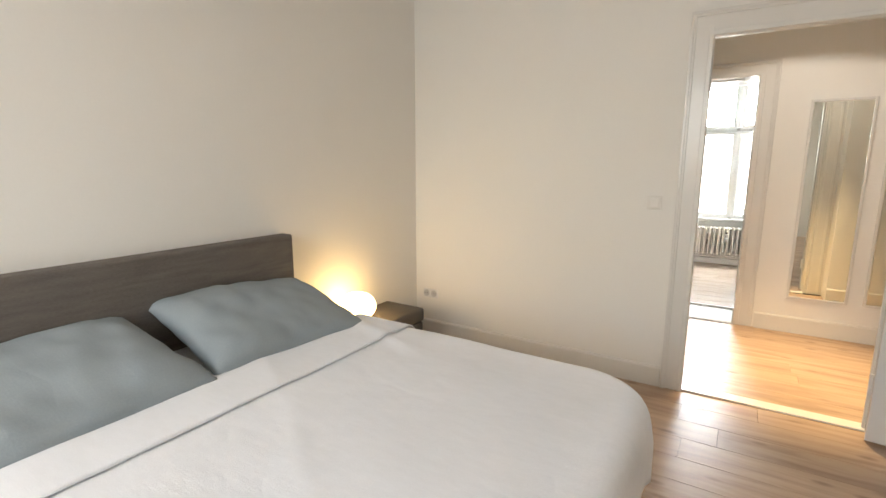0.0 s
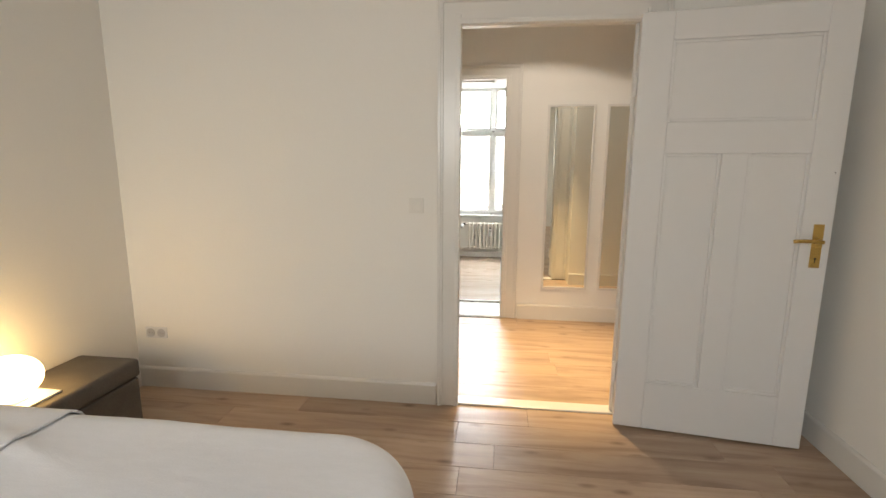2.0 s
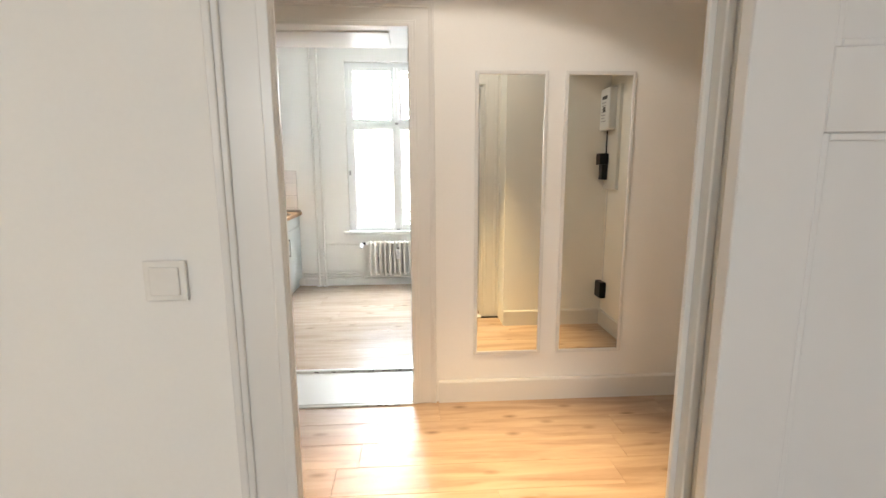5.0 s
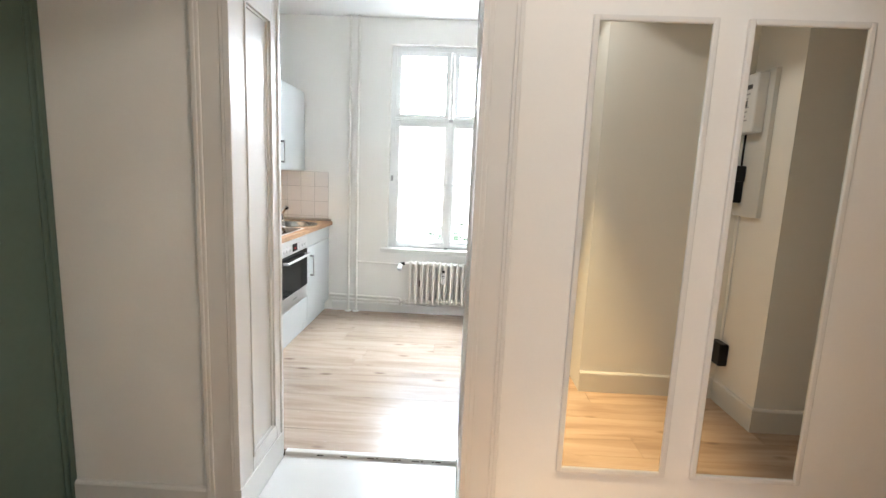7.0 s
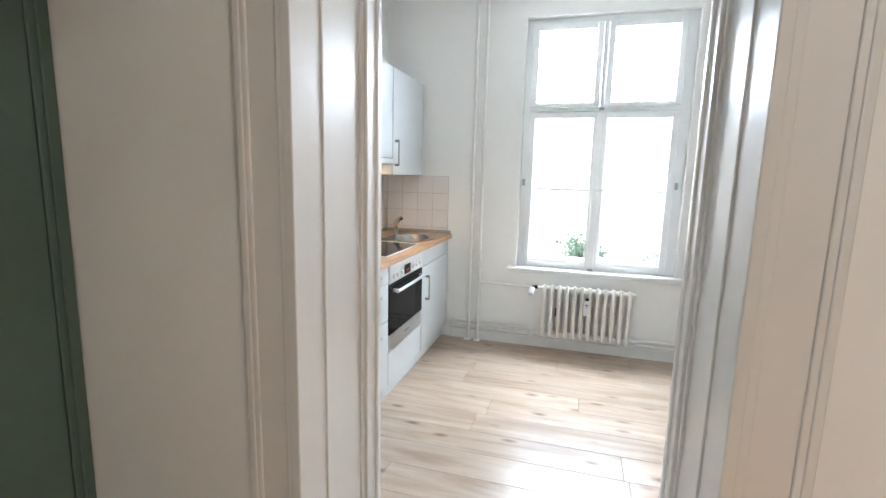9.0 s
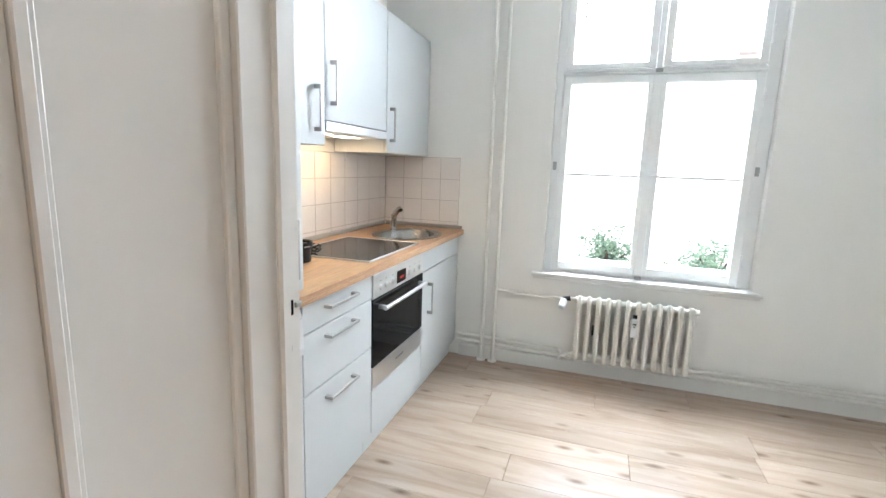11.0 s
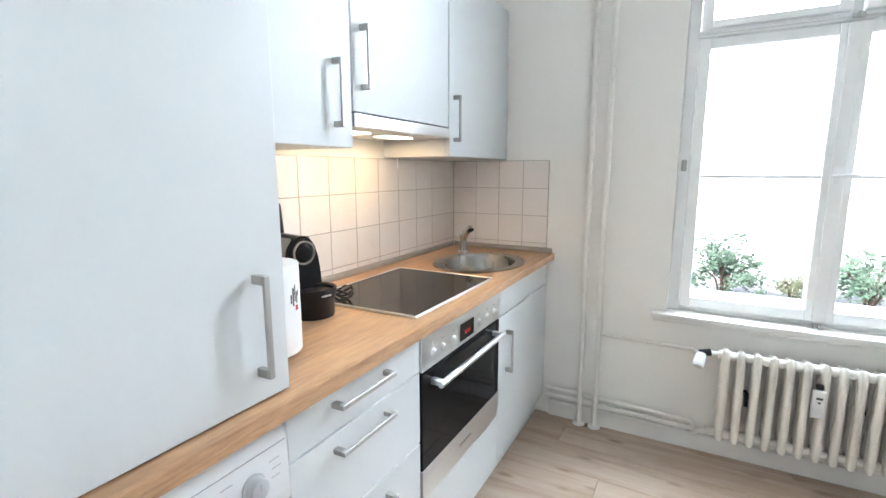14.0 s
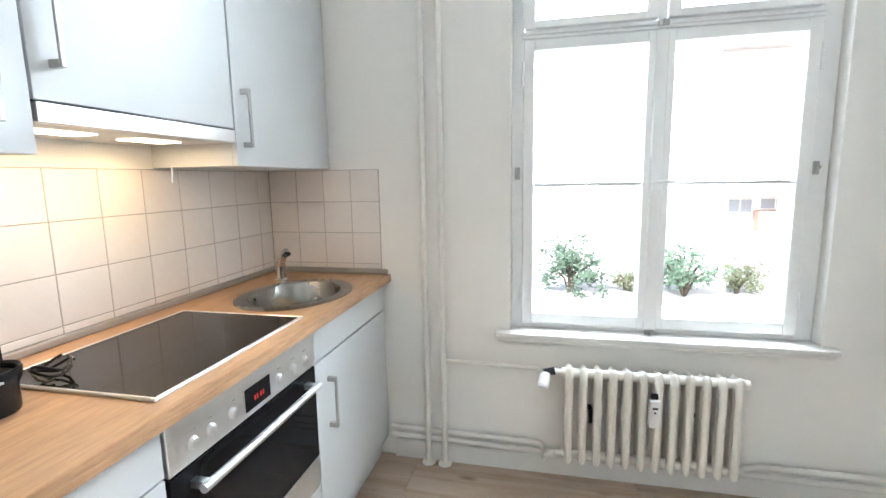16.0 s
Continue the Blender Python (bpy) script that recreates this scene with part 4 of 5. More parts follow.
# slim cooker hood
hood = thing("cooker_hood", (-1.5, 6.65, 1.41), "slim pull-out cooker hood with lit lamps", "cooker hood")
part("hood_body", boxed(KX0 + 0.001, UX - 0.022, 6.376, 6.925, 1.412, 1.4595, 0.002), CARCASS, hood)
part("hood_front", boxed(UX - 0.022, UX + 0.004, 6.362, 6.938, 1.413, 1.451, 0.002), STEEL, hood, "brushed aluminium hood front")
# black strip painted in for the shade of the gap above the hood front
part("gap_shade", boxed(UX - 0.018, UX - 0.002, 6.362, 6.938, 1.4512, 1.4536), BLACK, hood)
for y in (6.50, 6.76):
    part("hood_lamp", boxed(-1.535, -1.455, y - 0.07, y + 0.07, 1.4085, 1.4118, 0.002, 1), HOODLIGHT, hood, "glowing warm hood lamp")

# tag on a hook under the cabinet
bm = rod(bmesh.new(), (-1.61, 6.955, 1.345), (-1.61, 6.955, 1.318), 0.003, 8)
box(bm, -1.613, -1.607, 6.949, 6.961, 1.296, 1.320, 0.002, 1)
solid("hook_tag", bm, WHITEPLAST, "small white tag hanging under the wall cabinet", "tag")


# coffee machine
def coffee_machine():
    c = thing("coffee_machine", (-1.50, 6.24, 0.880), "black and grey capsule coffee machine with a raised lever", "coffee machine")
    turn = Matrix.Translation((-1.506, 6.256, 0.880)) @ Matrix.Rotation(radians(-101), 4, "Z") @ Matrix.Diagonal((1.12, 0.95, 1.085, 1))

    def placed(bm):
        bmesh.ops.transform(bm, matrix=turn, verts=bm.verts)
        return bm

    # body: an arch seen from the front, front towards +y of its own
    arch = [(-0.054, 0.0), (-0.056, 0.05), (-0.054, 0.10), (-0.048, 0.145), (-0.039, 0.176), (-0.025, 0.197), (-0.009, 0.207)]
    arch += [(-x, z) for x, z in arch[::-1]]

    def extrude(outline, y0, y1, bevel=0.0):
        bm = bmesh.new()
        a = [bm.verts.new((x, y0, z)) for x, z in outline]
        b = [bm.verts.new((x, y1, z)) for x, z in outline]
        for k in range(len(outline)):
            bm.faces.new((a[k], a[(k + 1) % len(outline)], b[(k + 1) % len(outline)], b[k]))
        bm.faces.new(a[::-1])
        bm.faces.new(b)
        bmesh.ops.recalc_face_normals(bm, faces=bm.faces)
        if bevel:
            rim = [e for e in bm.edges if abs(e.verts[0].co.y - e.verts[1].co.y) < 1e-6]
            bmesh.ops.bevel(bm, geom=rim, offset=bevel, segments=3, affect="EDGES")
        return bm

    part("body", placed(extrude(arch, -0.112, 0.046, 0.007)), BLACK, c, smooth=True)
    for side in (-1, 1):
        outer = [(side * abs(x) * 1.06, z * 1.02 + 0.002) for x, z in arch[:6]]
        inner = [(side * (abs(x) + 0.0006), z + 0.001) for x, z in arch[5::-1]]
        part("side_shell", placed(extrude(outer + inner, -0.118, 0.030)), SHELL, c, "matt taupe grey side shell", smooth=False)
    bm = lathe(bmesh.new(), [(0.027, 0.0), (0.027, 0.008), (0.023, 0.015), (0.014, 0.019), (0.002, 0.020)], (0.0, 0.040, 0.164), 28, "Y")
    part("head", placed(bm), BLACK, c, "glossy round black head", smooth=True)
    bm = lathe(bmesh.new(), [(0.032, 0.004), (0.032, 0.011), (0.028, 0.012), (0.0272, 0.006)], (0.0, 0.040, 0.164), 28, "Y")
    part("head_ring", placed(bm), SHELL, c, "grey ring", smooth=True)
    bm = boxed(-0.018, 0.018, -0.104, -0.076, 0.190, 0.292, 0.011, 3)
    bmesh.ops.rotate(bm, verts=bm.verts, cent=(0, -0.086, 0.19), matrix=Matrix.Rotation(radians(8), 3, "X"))
    part("lever", placed(bm), BLACK, c, "raised black lever", smooth=True)
    bm = lathe(bmesh.new(), [(0.051, 0.0005), (0.052, 0.006), (0.052, 0.046), (0.058, 0.056), (0.060, 0.072), (0.058, 0.077), (0.052, 0.074), (0.050, 0.064)], (0.0, 0.090, 0.0), 32)
    part("drip_cup", placed(bm), BLACK, c, "round black drip cup", smooth=True)
    bm = lathe(bmesh.new(), [(0.0485, 0.0645), (0.0485, 0.0665), (0.03, 0.067)], (0.0, 0.090, 0.0), 24)
    part("drip_grid", placed(bm), BLACK, c)
    part("maker_mark", placed(boxed(-0.014, 0.014, 0.1485, 0.1505, 0.060, 0.064)), GREYPRINT, c)
    return c


coffee_machine()
bm = bmesh.new()
for k, (r, dz) in enumerate(((0.034, 0.004), (0.040, 0.012), (0.036, 0.020))):
    pts = []
    for i in range(15):
        a = 2 * math.pi * i / 14 * 0.92
        pts.append((-1.448 + r * 0.8 * math.cos(a + k), 6.390 + r * math.sin(a + k), 0.897 + dz + 0.010 * math.sin(2 * a + k)))
    tube(bm, pts, 0.0032, 6)
solid("power_cable", bm, BLACK, "coiled black power cable beside the hob", "cable", smooth=True)

# kitchen roll
RX, RY, RR = -1.308, 5.972, 0.074
roll = thing("kitchen_roll", (RX, RY, 0.880), "white kitchen paper roll on a wooden holder", "paper roll")
part("paper", lathe(bmesh.new(), [(0.020, 0.010), (RR - 0.0015, 0.0105), (RR, 0.013), (RR, 0.206), (RR - 0.0015, 0.2095), (0.020, 0.210)], (RX, RY, 0.880), 44), PAPER, roll, smooth=True)
bm = lathe(bmesh.new(), [(0.055, 0.0008), (0.055, 0.008), (0.052, 0.0095), (0.010, 0.0098)], (RX, RY, 0.880), 32)
rod(bm, (RX, RY, 0.889), (RX, RY, 1.086), 0.010, 14)
part("holder", bm, BEECHSTICK, roll, "turned wooden holder", smooth=True)


def printed(bm, angle, z0, z1, wide):
    """A flat patch of print that follows the curve of the paper."""
    row = []
    for k in range(3):
        a = radians(angle) + (k - 1) * wide / 2 / RR
        row.append([bm.verts.new((RX + r * math.cos(a), RY + r * math.sin(a), z)) for r in (RR + 0.0004,) for z in (z0, z1)])
    for p, q in zip(row, row[1:]):
        bm.faces.new((p[0], q[0], q[1], p[1]))


bm = bmesh.new()
for a0, z0, z1, w in ((-12, 1.006, 1.026, 0.004), (-7, 1.000, 1.040, 0.005), (-2, 1.010, 1.046, 0.004), (3, 1.004, 1.030, 0.005), (7, 1.020, 1.034, 0.004)):
    printed(bm, a0 + 16, z0, z1, w)
part("print", bm, DARKPRINT, roll, "dark printed motif")
bm = bmesh.new()
printed(bm, 18, 0.988, 1.000, 0.010)
part("print", bm, REDPRINT, roll, "red printed motif")


outlet = thing("worktop_socket", (KX0 + 0.007, 6.26, 1.06), "white wall socket on the tiles behind the paper roll", "wall socket")
part("frame", boxed(KX0 + 0.0072, KX0 + 0.018, 6.145, 6.222, 0.990, 1.064, 0.003), WHITEPLAST, outlet)
part("outlet", lathe(bmesh.new(), [(0.026, 0.0), (0.026, 0.003), (0.021, 0.003), (0.020, 0.001)], (KX0 + 0.018, 6.184, 1.027), 24, "X"), LIGHTGREY, outlet, smooth=True)


# ---- kitchen: radiator and pipes ----
def radiator():
    r = thing("radiator", (-0.035, 7.50, KF), "cream enamelled cast column radiator under the window", "radiator")
    n, x0, pitch = 12, -0.332, 0.0548
    low, high = 0.150, 0.545
    for k in range(n):
        x = x0 + k * pitch
        bm = bmesh.new()
        for y in (7.458, 7.492, 7.526):
            pts = [(x, y, low + 0.02), (x, y, high - 0.02)]
            lathe(bm, [(0.008, low + 0.002), (0.0145, low + 0.012), (0.0150, low + 0.05), (0.0150, high - 0.05), (0.0145, high - 0.016), (0.008, high - 0.004)], (x, y, 0), 12)
        for z in (low + 0.024, high - 0.024):
            box(bm, x - 0.0145, x + 0.0145, 7.452, 7.533, z - 0.020, z + 0.020, 0.011, 3)
            rod(bm, (x - pitch / 2, 7.492, z), (x + pitch / 2, 7.492, z), 0.019, 14)
        lathe(bm, [(0.016, 0.0), (0.014, 0.012), (0.006, 0.019)], (x, 7.464, high - 0.010), 12)
        part("column", bm, RADIATOR, r, smooth=True)
    bm = rod(bmesh.new(), (0.299, 7.492, high - 0.024), (0.312, 7.492, high - 0.024), 0.018, 12)
    part("end_cap", bm, RADIATOR, r, smooth=True)
    part("end_cap", rod(bmesh.new(), (0.299, 7.492, low + 0.024), (0.310, 7.492, low + 0.024), 0.018, 12), RADIATOR, r, smooth=True)
    for x in (-0.25, 0.16):
        bm = boxed(x, x + 0.015, 7.535, KY1 - 0.0005, 0.33, 0.345)
        box(bm, x, x + 0.015, 7.515, 7.537, 0.30, 0.36)
        part("wall_bracket", bm, BLACK, r, "dark wall bracket")
    return r


radiator()
meter = thing("heat_meter", (-0.022, 7.44, 0.35), "small white heat meter clipped to the radiator", "heat meter")
part("case", boxed(-0.043, -0.001, 7.418, 7.444, 0.352, 0.462, 0.006, 3), WHITEPLAST, meter)
part("screen", boxed(-0.032, -0.012, 7.4165, 7.4185, 0.428, 0.436), DARKPRINT, meter)
part("key", boxed(-0.026, -0.018, 7.4165, 7.4185, 0.412, 0.419), DARKPRINT, meter)
part("clip", boxed(-0.034, -0.010, 7.430, 7.446, 0.462, 0.482, 0.003), BLACK, meter)

valve = thing("radiator_valve", (-0.42, 7.492, 0.50), "white thermostatic valve head with a dark collar", "valve")
bm = tube(bmesh.new(), [(-0.360, 7.492, 0.521), (-0.385, 7.492, 0.521), (-0.412, 7.490, 0.521)], 0.011, 12)
part("valve_body", bm, PIPE, valve, smooth=True)
part("collar", rod(bmesh.new(), (-0.388, 7.486, 0.526), (-0.432, 7.478, 0.518), 0.0155, 16), BLACK, valve, smooth=True)
bm = bmesh.new()
rod(bm, (-0.424, 7.474, 0.516), (-0.432, 7.440, 0.482), 0.020, 20, 0.0225)
rod(bm, (-0.432, 7.440, 0.482), (-0.434, 7.432, 0.474), 0.0225, 20, 0.018)
part("head", bm, WHITEPLAST, valve, smooth=True)

for x in (-0.935, -0.860):
    p = thing("heating_pipe", (x, 7.552, KF), "cream painted heating pipe from floor to ceiling", "pipe", "vertical heating pipes")
    part("pipe", rod(bmesh.new(), (x, 7.552, KF + 0.001), (x, 7.552, CEILING - 0.001), 0.0125, 16), PIPE, p, smooth=True)
    part("floor_rosette", lathe(bmesh.new(), [(0.030, 0.0005), (0.030, 0.004), (0.020, 0.010), (0.013, 0.011)], (x, 7.552, KF), 20), PIPE, p, "pipe rosette on the floor", smooth=True)
z1, z2 = 0.176, 0.138
bm = tube(bmesh.new(), [(-1.11, 7.562, z1), (-0.46, 7.560, z1 - 0.012)] + arc((-0.452, 7.560, z1 - 0.034), 0.022, 90, 0, (1, 0, 0), (0, 0, 1)) + [(-0.430, 7.56, z1 - 0.045)], 0.0125, 12)
solid("return_pipe", bm, PIPE, "cream painted horizontal heating pipe above the baseboard", "pipe", smooth=True)
bm = tube(bmesh.new(), [(-1.11, 7.564, z2), (-0.3, 7.562, z2 - 0.012), (0.6, 7.560, z2 - 0.018), (KX1 - 0.001, 7.560, z2 - 0.024)], 0.0125, 12)
solid("supply_pipe", bm, PIPE, "cream painted horizontal heating pipe behind the radiator", "pipe", smooth=True)
bm = tube(bmesh.new(), [(-0.430, 7.535, 0.112), (-0.415, 7.50, 0.150), (-0.37, 7.492, 0.172), (-0.352, 7.492, 0.174)], 0.010, 10)
rod(bm, (-0.425, 7.56, 0.108), (-0.43, 7.53, 0.112), 0.014, 12)
rod(bm, (-0.40, 7.495, 0.158), (-0.378, 7.492, 0.170), 0.016, 12)
solid("pipe_joint", bm, PIPE, "cream painted pipe joint at the radiator foot", "pipe joint", smooth=True)
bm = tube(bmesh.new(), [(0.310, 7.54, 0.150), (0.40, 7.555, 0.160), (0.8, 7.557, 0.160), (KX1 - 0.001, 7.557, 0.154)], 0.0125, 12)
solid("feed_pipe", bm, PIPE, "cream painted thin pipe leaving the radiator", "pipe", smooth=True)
bm = tube(bmesh.new(), [(-0.850, 7.555, 0.508), (-0.47, 7.555, 0.502)] + arc((-0.462, 7.545, 0.502), 0.010, 90, 0, (1, 0, 0), (0, 1, 0)) + [(-0.448, 7.515, 0.508), (-0.436, 7.488, 0.516)], 0.009, 10)
solid("branch_pipe", bm, PIPE, "cream painted branch pipe to the radiator valve", "pipe", smooth=True)


# ---- hall ----
cupboard = thing("built_in_cupboard", (HX0 - 0.25, 4.05, 0), "dark green painted built-in hall cupboard with plain doors", "cupboard")
part("body", boxed(HX0 - 0.49, HX0 - 0.022, HY0 + 0.002, HY1 - 0.002, 0.0, 2.70), GREEN, cupboard)
bm = bmesh.new()
for y0, y1, z0, z1 in ((HY0 + 0.002, 3.40, 0, 2.70), (4.728, HY1 - 0.002, 0, 2.70), (3.40, 4.728, 0, 0.055), (3.40, 4.728, 2.60, 2.70)):
    box(bm, HX0 - 0.022, HX0 + 0.004, y0, y1, z0, z1, 0.003, 1)
box(bm, HX0 + 0.004, HX0 + 0.012, 4.745, HY1 - 0.002, 0, 2.70, 0.003, 1)
part("face_frame", bm, GREEN, cupboard)
for y0, y1, ky in ((3.40, 3.73, 3.70), (3.73, 4.395, 3.76), (4.395, 4.728, 4.428)):
    d = part("door", boxed(HX0 - 0.020, HX0, y0 + 0.0015, y1 - 0.0015, 0.057, 2.598, 0.003), GREEN, cupboard)
    part("knob", lathe(bmesh.new(), [(0.010, 0.0), (0.009, 0.012), (0.018, 0.020), (0.019, 0.028), (0.012, 0.034)], (HX0, ky, 0.955), 18, "X"), GREEN, d, smooth=True)


def wall_mirror(x0, x1, z0, z1):
    m = thing("wall_mirror", ((x0 + x1) / 2, HY1, z0), "tall narrow wall mirror in a thin white frame", "mirror", "pair of hall mirrors")
    y = HY1 - 0.0005
    bm = bmesh.new()
    f = 0.020
    for a in ((x0, x0 + f, z0, z1), (x1 - f, x1, z0, z1), (x0 + f - 0.001, x1 - f + 0.001, z0, z0 + f), (x0 + f - 0.001, x1 - f + 0.001, z1 - f, z1)):
        box(bm, a[0], a[1], y - 0.016, y, a[2], a[3], 0.004, 2)
    part("mirror_frame", bm, GLOSS, m)
    part("mirror_glass", boxed(x0 + f - 0.003, x1 - f + 0.003, y - 0.009, y - 0.004, z0 + f - 0.003, z1 - f + 0.003), MIRROR, m)
    return m


wall_mirror(0.493, 0.887, 0.291, 1.873)
wall_mirror(0.978, 1.368, 0.291, 1.873)

# meter board on the pier, seen in the mirrors
board = thing("meter_board", (1.79, 3.55, 1.2), "light grey electricity meter board on the pier", "meter board")
part("back_board", boxed(1.762, 1.7895, 3.420, 3.665, 1.185, 2.000, 0.003), CARCASS, board)
case = part("meter_case", boxed(1.700, 1.762, 3.440, 3.620, 1.660, 1.985, 0.008), WHITEPLAST, board, "pale grey meter case")
part("dial_window", boxed(1.698, 1.7005, 3.480, 3.575, 1.900, 1.925), DARKPRINT, case)
for k in range(7):
    part("text_bar", boxed(1.698, 1.7005, 3.475, 3.560 - 0.012 * (k % 3), 1.870 - k * 0.024, 1.878 - k * 0.024), GREYPRINT, case)
part("emblem", boxed(1.698, 1.7005, 3.50, 3.545, 1.80, 1.84), DARKPRINT, case)
box_bm = boxed(1.690, 1.762, 3.395, 3.520, 1.385, 1.478, 0.008)
box(box_bm, 1.715, 1.762, 3.430, 3.510, 1.262, 1.388, 0.008)
part("fuse_block", box_bm, BLACK, board, "black fuse block")
part("cable", tube(bmesh.new(), [(1.758, 3.47, 1.66), (1.757, 3.468, 1.56), (1.757, 3.47, 1.478)], 0.006, 8), BLACK, board)
bm = tube(bmesh.new(), [(1.784, 3.47, 1.19), (1.785, 3.468, 0.8), (1.785, 3.466, 0.40)], 0.004, 8)
solid("thin_cable", bm, WHITEPLAST, "thin white cable running down the pier", "cable", smooth=True)
router = thing("junction_box", (1.77, 3.50, 0.26), "black junction box low on the pier", "junction box")
part("case", boxed(1.735, 1.7895, 3.400, 3.545, 0.255, 0.395, 0.008), BLACK, router)
plug = tube(bmesh.new(), [(1.78, 3.44, 0.255), (1.775, 3.41, 0.22), (1.770, 3.39, 0.205)], 0.004, 8)
box(plug, 1.745, 1.7895, 3.355, 3.395, 0.175, 0.215, 0.005)
solid("cable_plug", plug, BLACK, "small black plug on a short cable", "plug")

spot = thing("ceiling_spot", (0.40, 3.82, CEILING), "small white round ceiling spot light", "ceiling light")
part("ring", lathe(bmesh.new(), [(0.050, 0.0), (0.050, -0.010), (0.045, -0.014), (0.034, -0.014), (0.034, -0.0005)], (0.40, 3.82, CEILING), 28), WHITEPLAST, spot, smooth=True)
part("lens", lathe(bmesh.new(), [(0.033, -0.0155), (0.033, -0.0145), (0.01, -0.0145)], (0.40, 3.82, CEILING), 24), SPOTLENS, spot)


# ---- bedroom ----
def bedroom_door():
    """The panelled leaf, standing open into the room."""
    a, b = Vector((0.742, 3.006, 0)), Vector((1.595, 2.888, 0))
    d = b - a
    width = d.length
    turn = Matrix.Translation(a) @ Matrix.Rotation(math.atan2(d.y, d.x), 4, "Z")
    root = thing("door_bedroom", (0.742, 3.006, 0.012), "white painted panelled wooden door standing open", "door", kind="structure")

    def placed(bm):
        bmesh.ops.transform(bm, matrix=turn, verts=bm.verts)
        return bm

    t = 0.040
    z0, z1 = 0.012, 2.062
    bm = bmesh.new()
    box(bm, 0.002, width - 0.002, 0.012, t - 0.012, z0 + 0.002, z1 - 0.002)
    for x0, x1, a0, a1 in ((0, 0.140, z0, z1), (0.742, width, z0, z1), (0.140, 0.742, z0, 0.268), (0.140, 0.742, 1.428, 1.573), (0.140, 0.742, 1.936, z1), (0.386, 0.496, 0.268, 1.428)):
        box(bm, x0, x1, 0.0, t, a0, a1, 0.0025, 1)
    for x0, x1, a0, a1 in ((0.140, 0.386, 0.268, 1.428), (0.496, 0.742, 0.268, 1.428), (0.140, 0.742, 1.573, 1.936)):
        m = 0.014
        for q in ((x0, x0 + m, a0, a1), (x1 - m, x1, a0, a1), (x0 + m, x1 - m, a0, a0 + m), (x0 + m, x1 - m, a1 - m, a1)):
            box(bm, q[0], q[1], 0.004, t - 0.004, q[2], q[3], 0.003, 2)
    leaf = part("door_leaf", placed(bm), LEAFPAINT, root)
    px = width - 0.052
    bm = boxed(px - 0.021, px + 0.021, -0.004, -0.0003, 0.915, 1.115, 0.0018)
    plate = part("handle_plate", placed(bm), BRASS, leaf, "worn brass handle plate")
    bm = bmesh.new()
    rod(bm, (px, -0.003, 1.040), (px, -0.048, 1.040), 0.009, 14)
    tube(bm, [(px + 0.006, -0.048, 1.040), (px - 0.02, -0.050, 1.041), (px - 0.06, -0.048, 1.043), (px - 0.095, -0.044, 1.040), (px - 0.108, -0.040, 1.037)], 0.0085, 12)
    rod(bm, (px, -0.003, 1.040), (px, -0.012, 1.040), 0.016, 18)
    part("lever", placed(bm), BRASS, plate, "brass lever", smooth=True)
    bm = rod(bmesh.new(), (px, -0.0036, 0.958), (px, -0.0046, 0.958), 0.0045, 12)
    box(bm, px - 0.002, px + 0.002, -0.0046, -0.0036, 0.938, 0.958)
    part("keyhole", placed(bm), BLACK, plate)
    part("screw_hole", placed(rod(bmesh.new(), (width - 0.02, 0.0002, 1.345), (width - 0.02, -0.0006, 1.345), 0.003, 8)), BLACK, leaf)
    for z in (0.30, 1.75):
        part("hinge", placed(rod(bmesh.new(), (-0.010, 0.022, z - 0.055), (-0.010, 0.022, z + 0.055), 0.009, 12)), LEAFPAINT, leaf, smooth=True)
    return root


bedroom_door()

sw = thing("light_switch", (-0.337, BY1, 1.15), "square white flat light switch on the wall", "light switch")
part("frame", boxed(-0.378, -0.296, BY1 - 0.010, BY1 - 0.0005, 1.110, 1.192, 0.003), PIPE, sw)
part("rocker", boxed(-0.366, -0.308, BY1 - 0.0145, BY1 - 0.009, 1.122, 1.180, 0.003), PIPE, sw)

so = thing("double_socket", (-1.955, BY1, 0.35), "white double wall socket near the corner", "wall socket")
part("frame", boxed(-2.025, -1.885, BY1 - 0.009, BY1 - 0.0005, 0.316, 0.386, 0.003), WHITEPLAST, so)
for x in (-1.990, -1.920):
    cup = part("outlet", lathe(bmesh.new(), [(0.026, 0.001), (0.026, -0.003), (0.021, -0.003), (0.020, 0.0)], (x, BY1 - 0.010, 0.351), 24, "Y"), LIGHTGREY, so, smooth=True)
    for s in (-1, 1):
        part("contact", rod(bmesh.new(), (x + s * 0.009, BY1 - 0.0115, 0.351), (x + s * 0.009, BY1 - 0.0105, 0.351), 0.003, 8), BLACK, cup)

# bed
bed = thing("double_bed", (-1.05, 0.90, 0), "double bed with a grey upholstered headboard and box base", "bed")
part("headboard", boxed(-2.088, -2.000, -0.02, 1.800, 0.02, 0.990, 0.012, 3), UPHOLSTERY, bed, "grey-brown upholstered headboard")
part("bed_base", boxed(-1.999, -0.130, 0.0, 1.790, 0.055, 0.340, 0.015, 3), UPHOLSTERY, bed)
bm = bmesh.new()
for x in (-1.90, -0.22):
    for y in (0.10, 1.69):
        rod(bm, (x, y, 0.0), (x, y, 0.058), 0.025, 14)
part("feet", bm, BLACK, bed)
part("mattress", boxed(-1.990, -0.140, 0.010, 1.780, 0.342, 0.560, 0.05, 4), SHEET, bed, "white sheeted mattress", smooth=True)


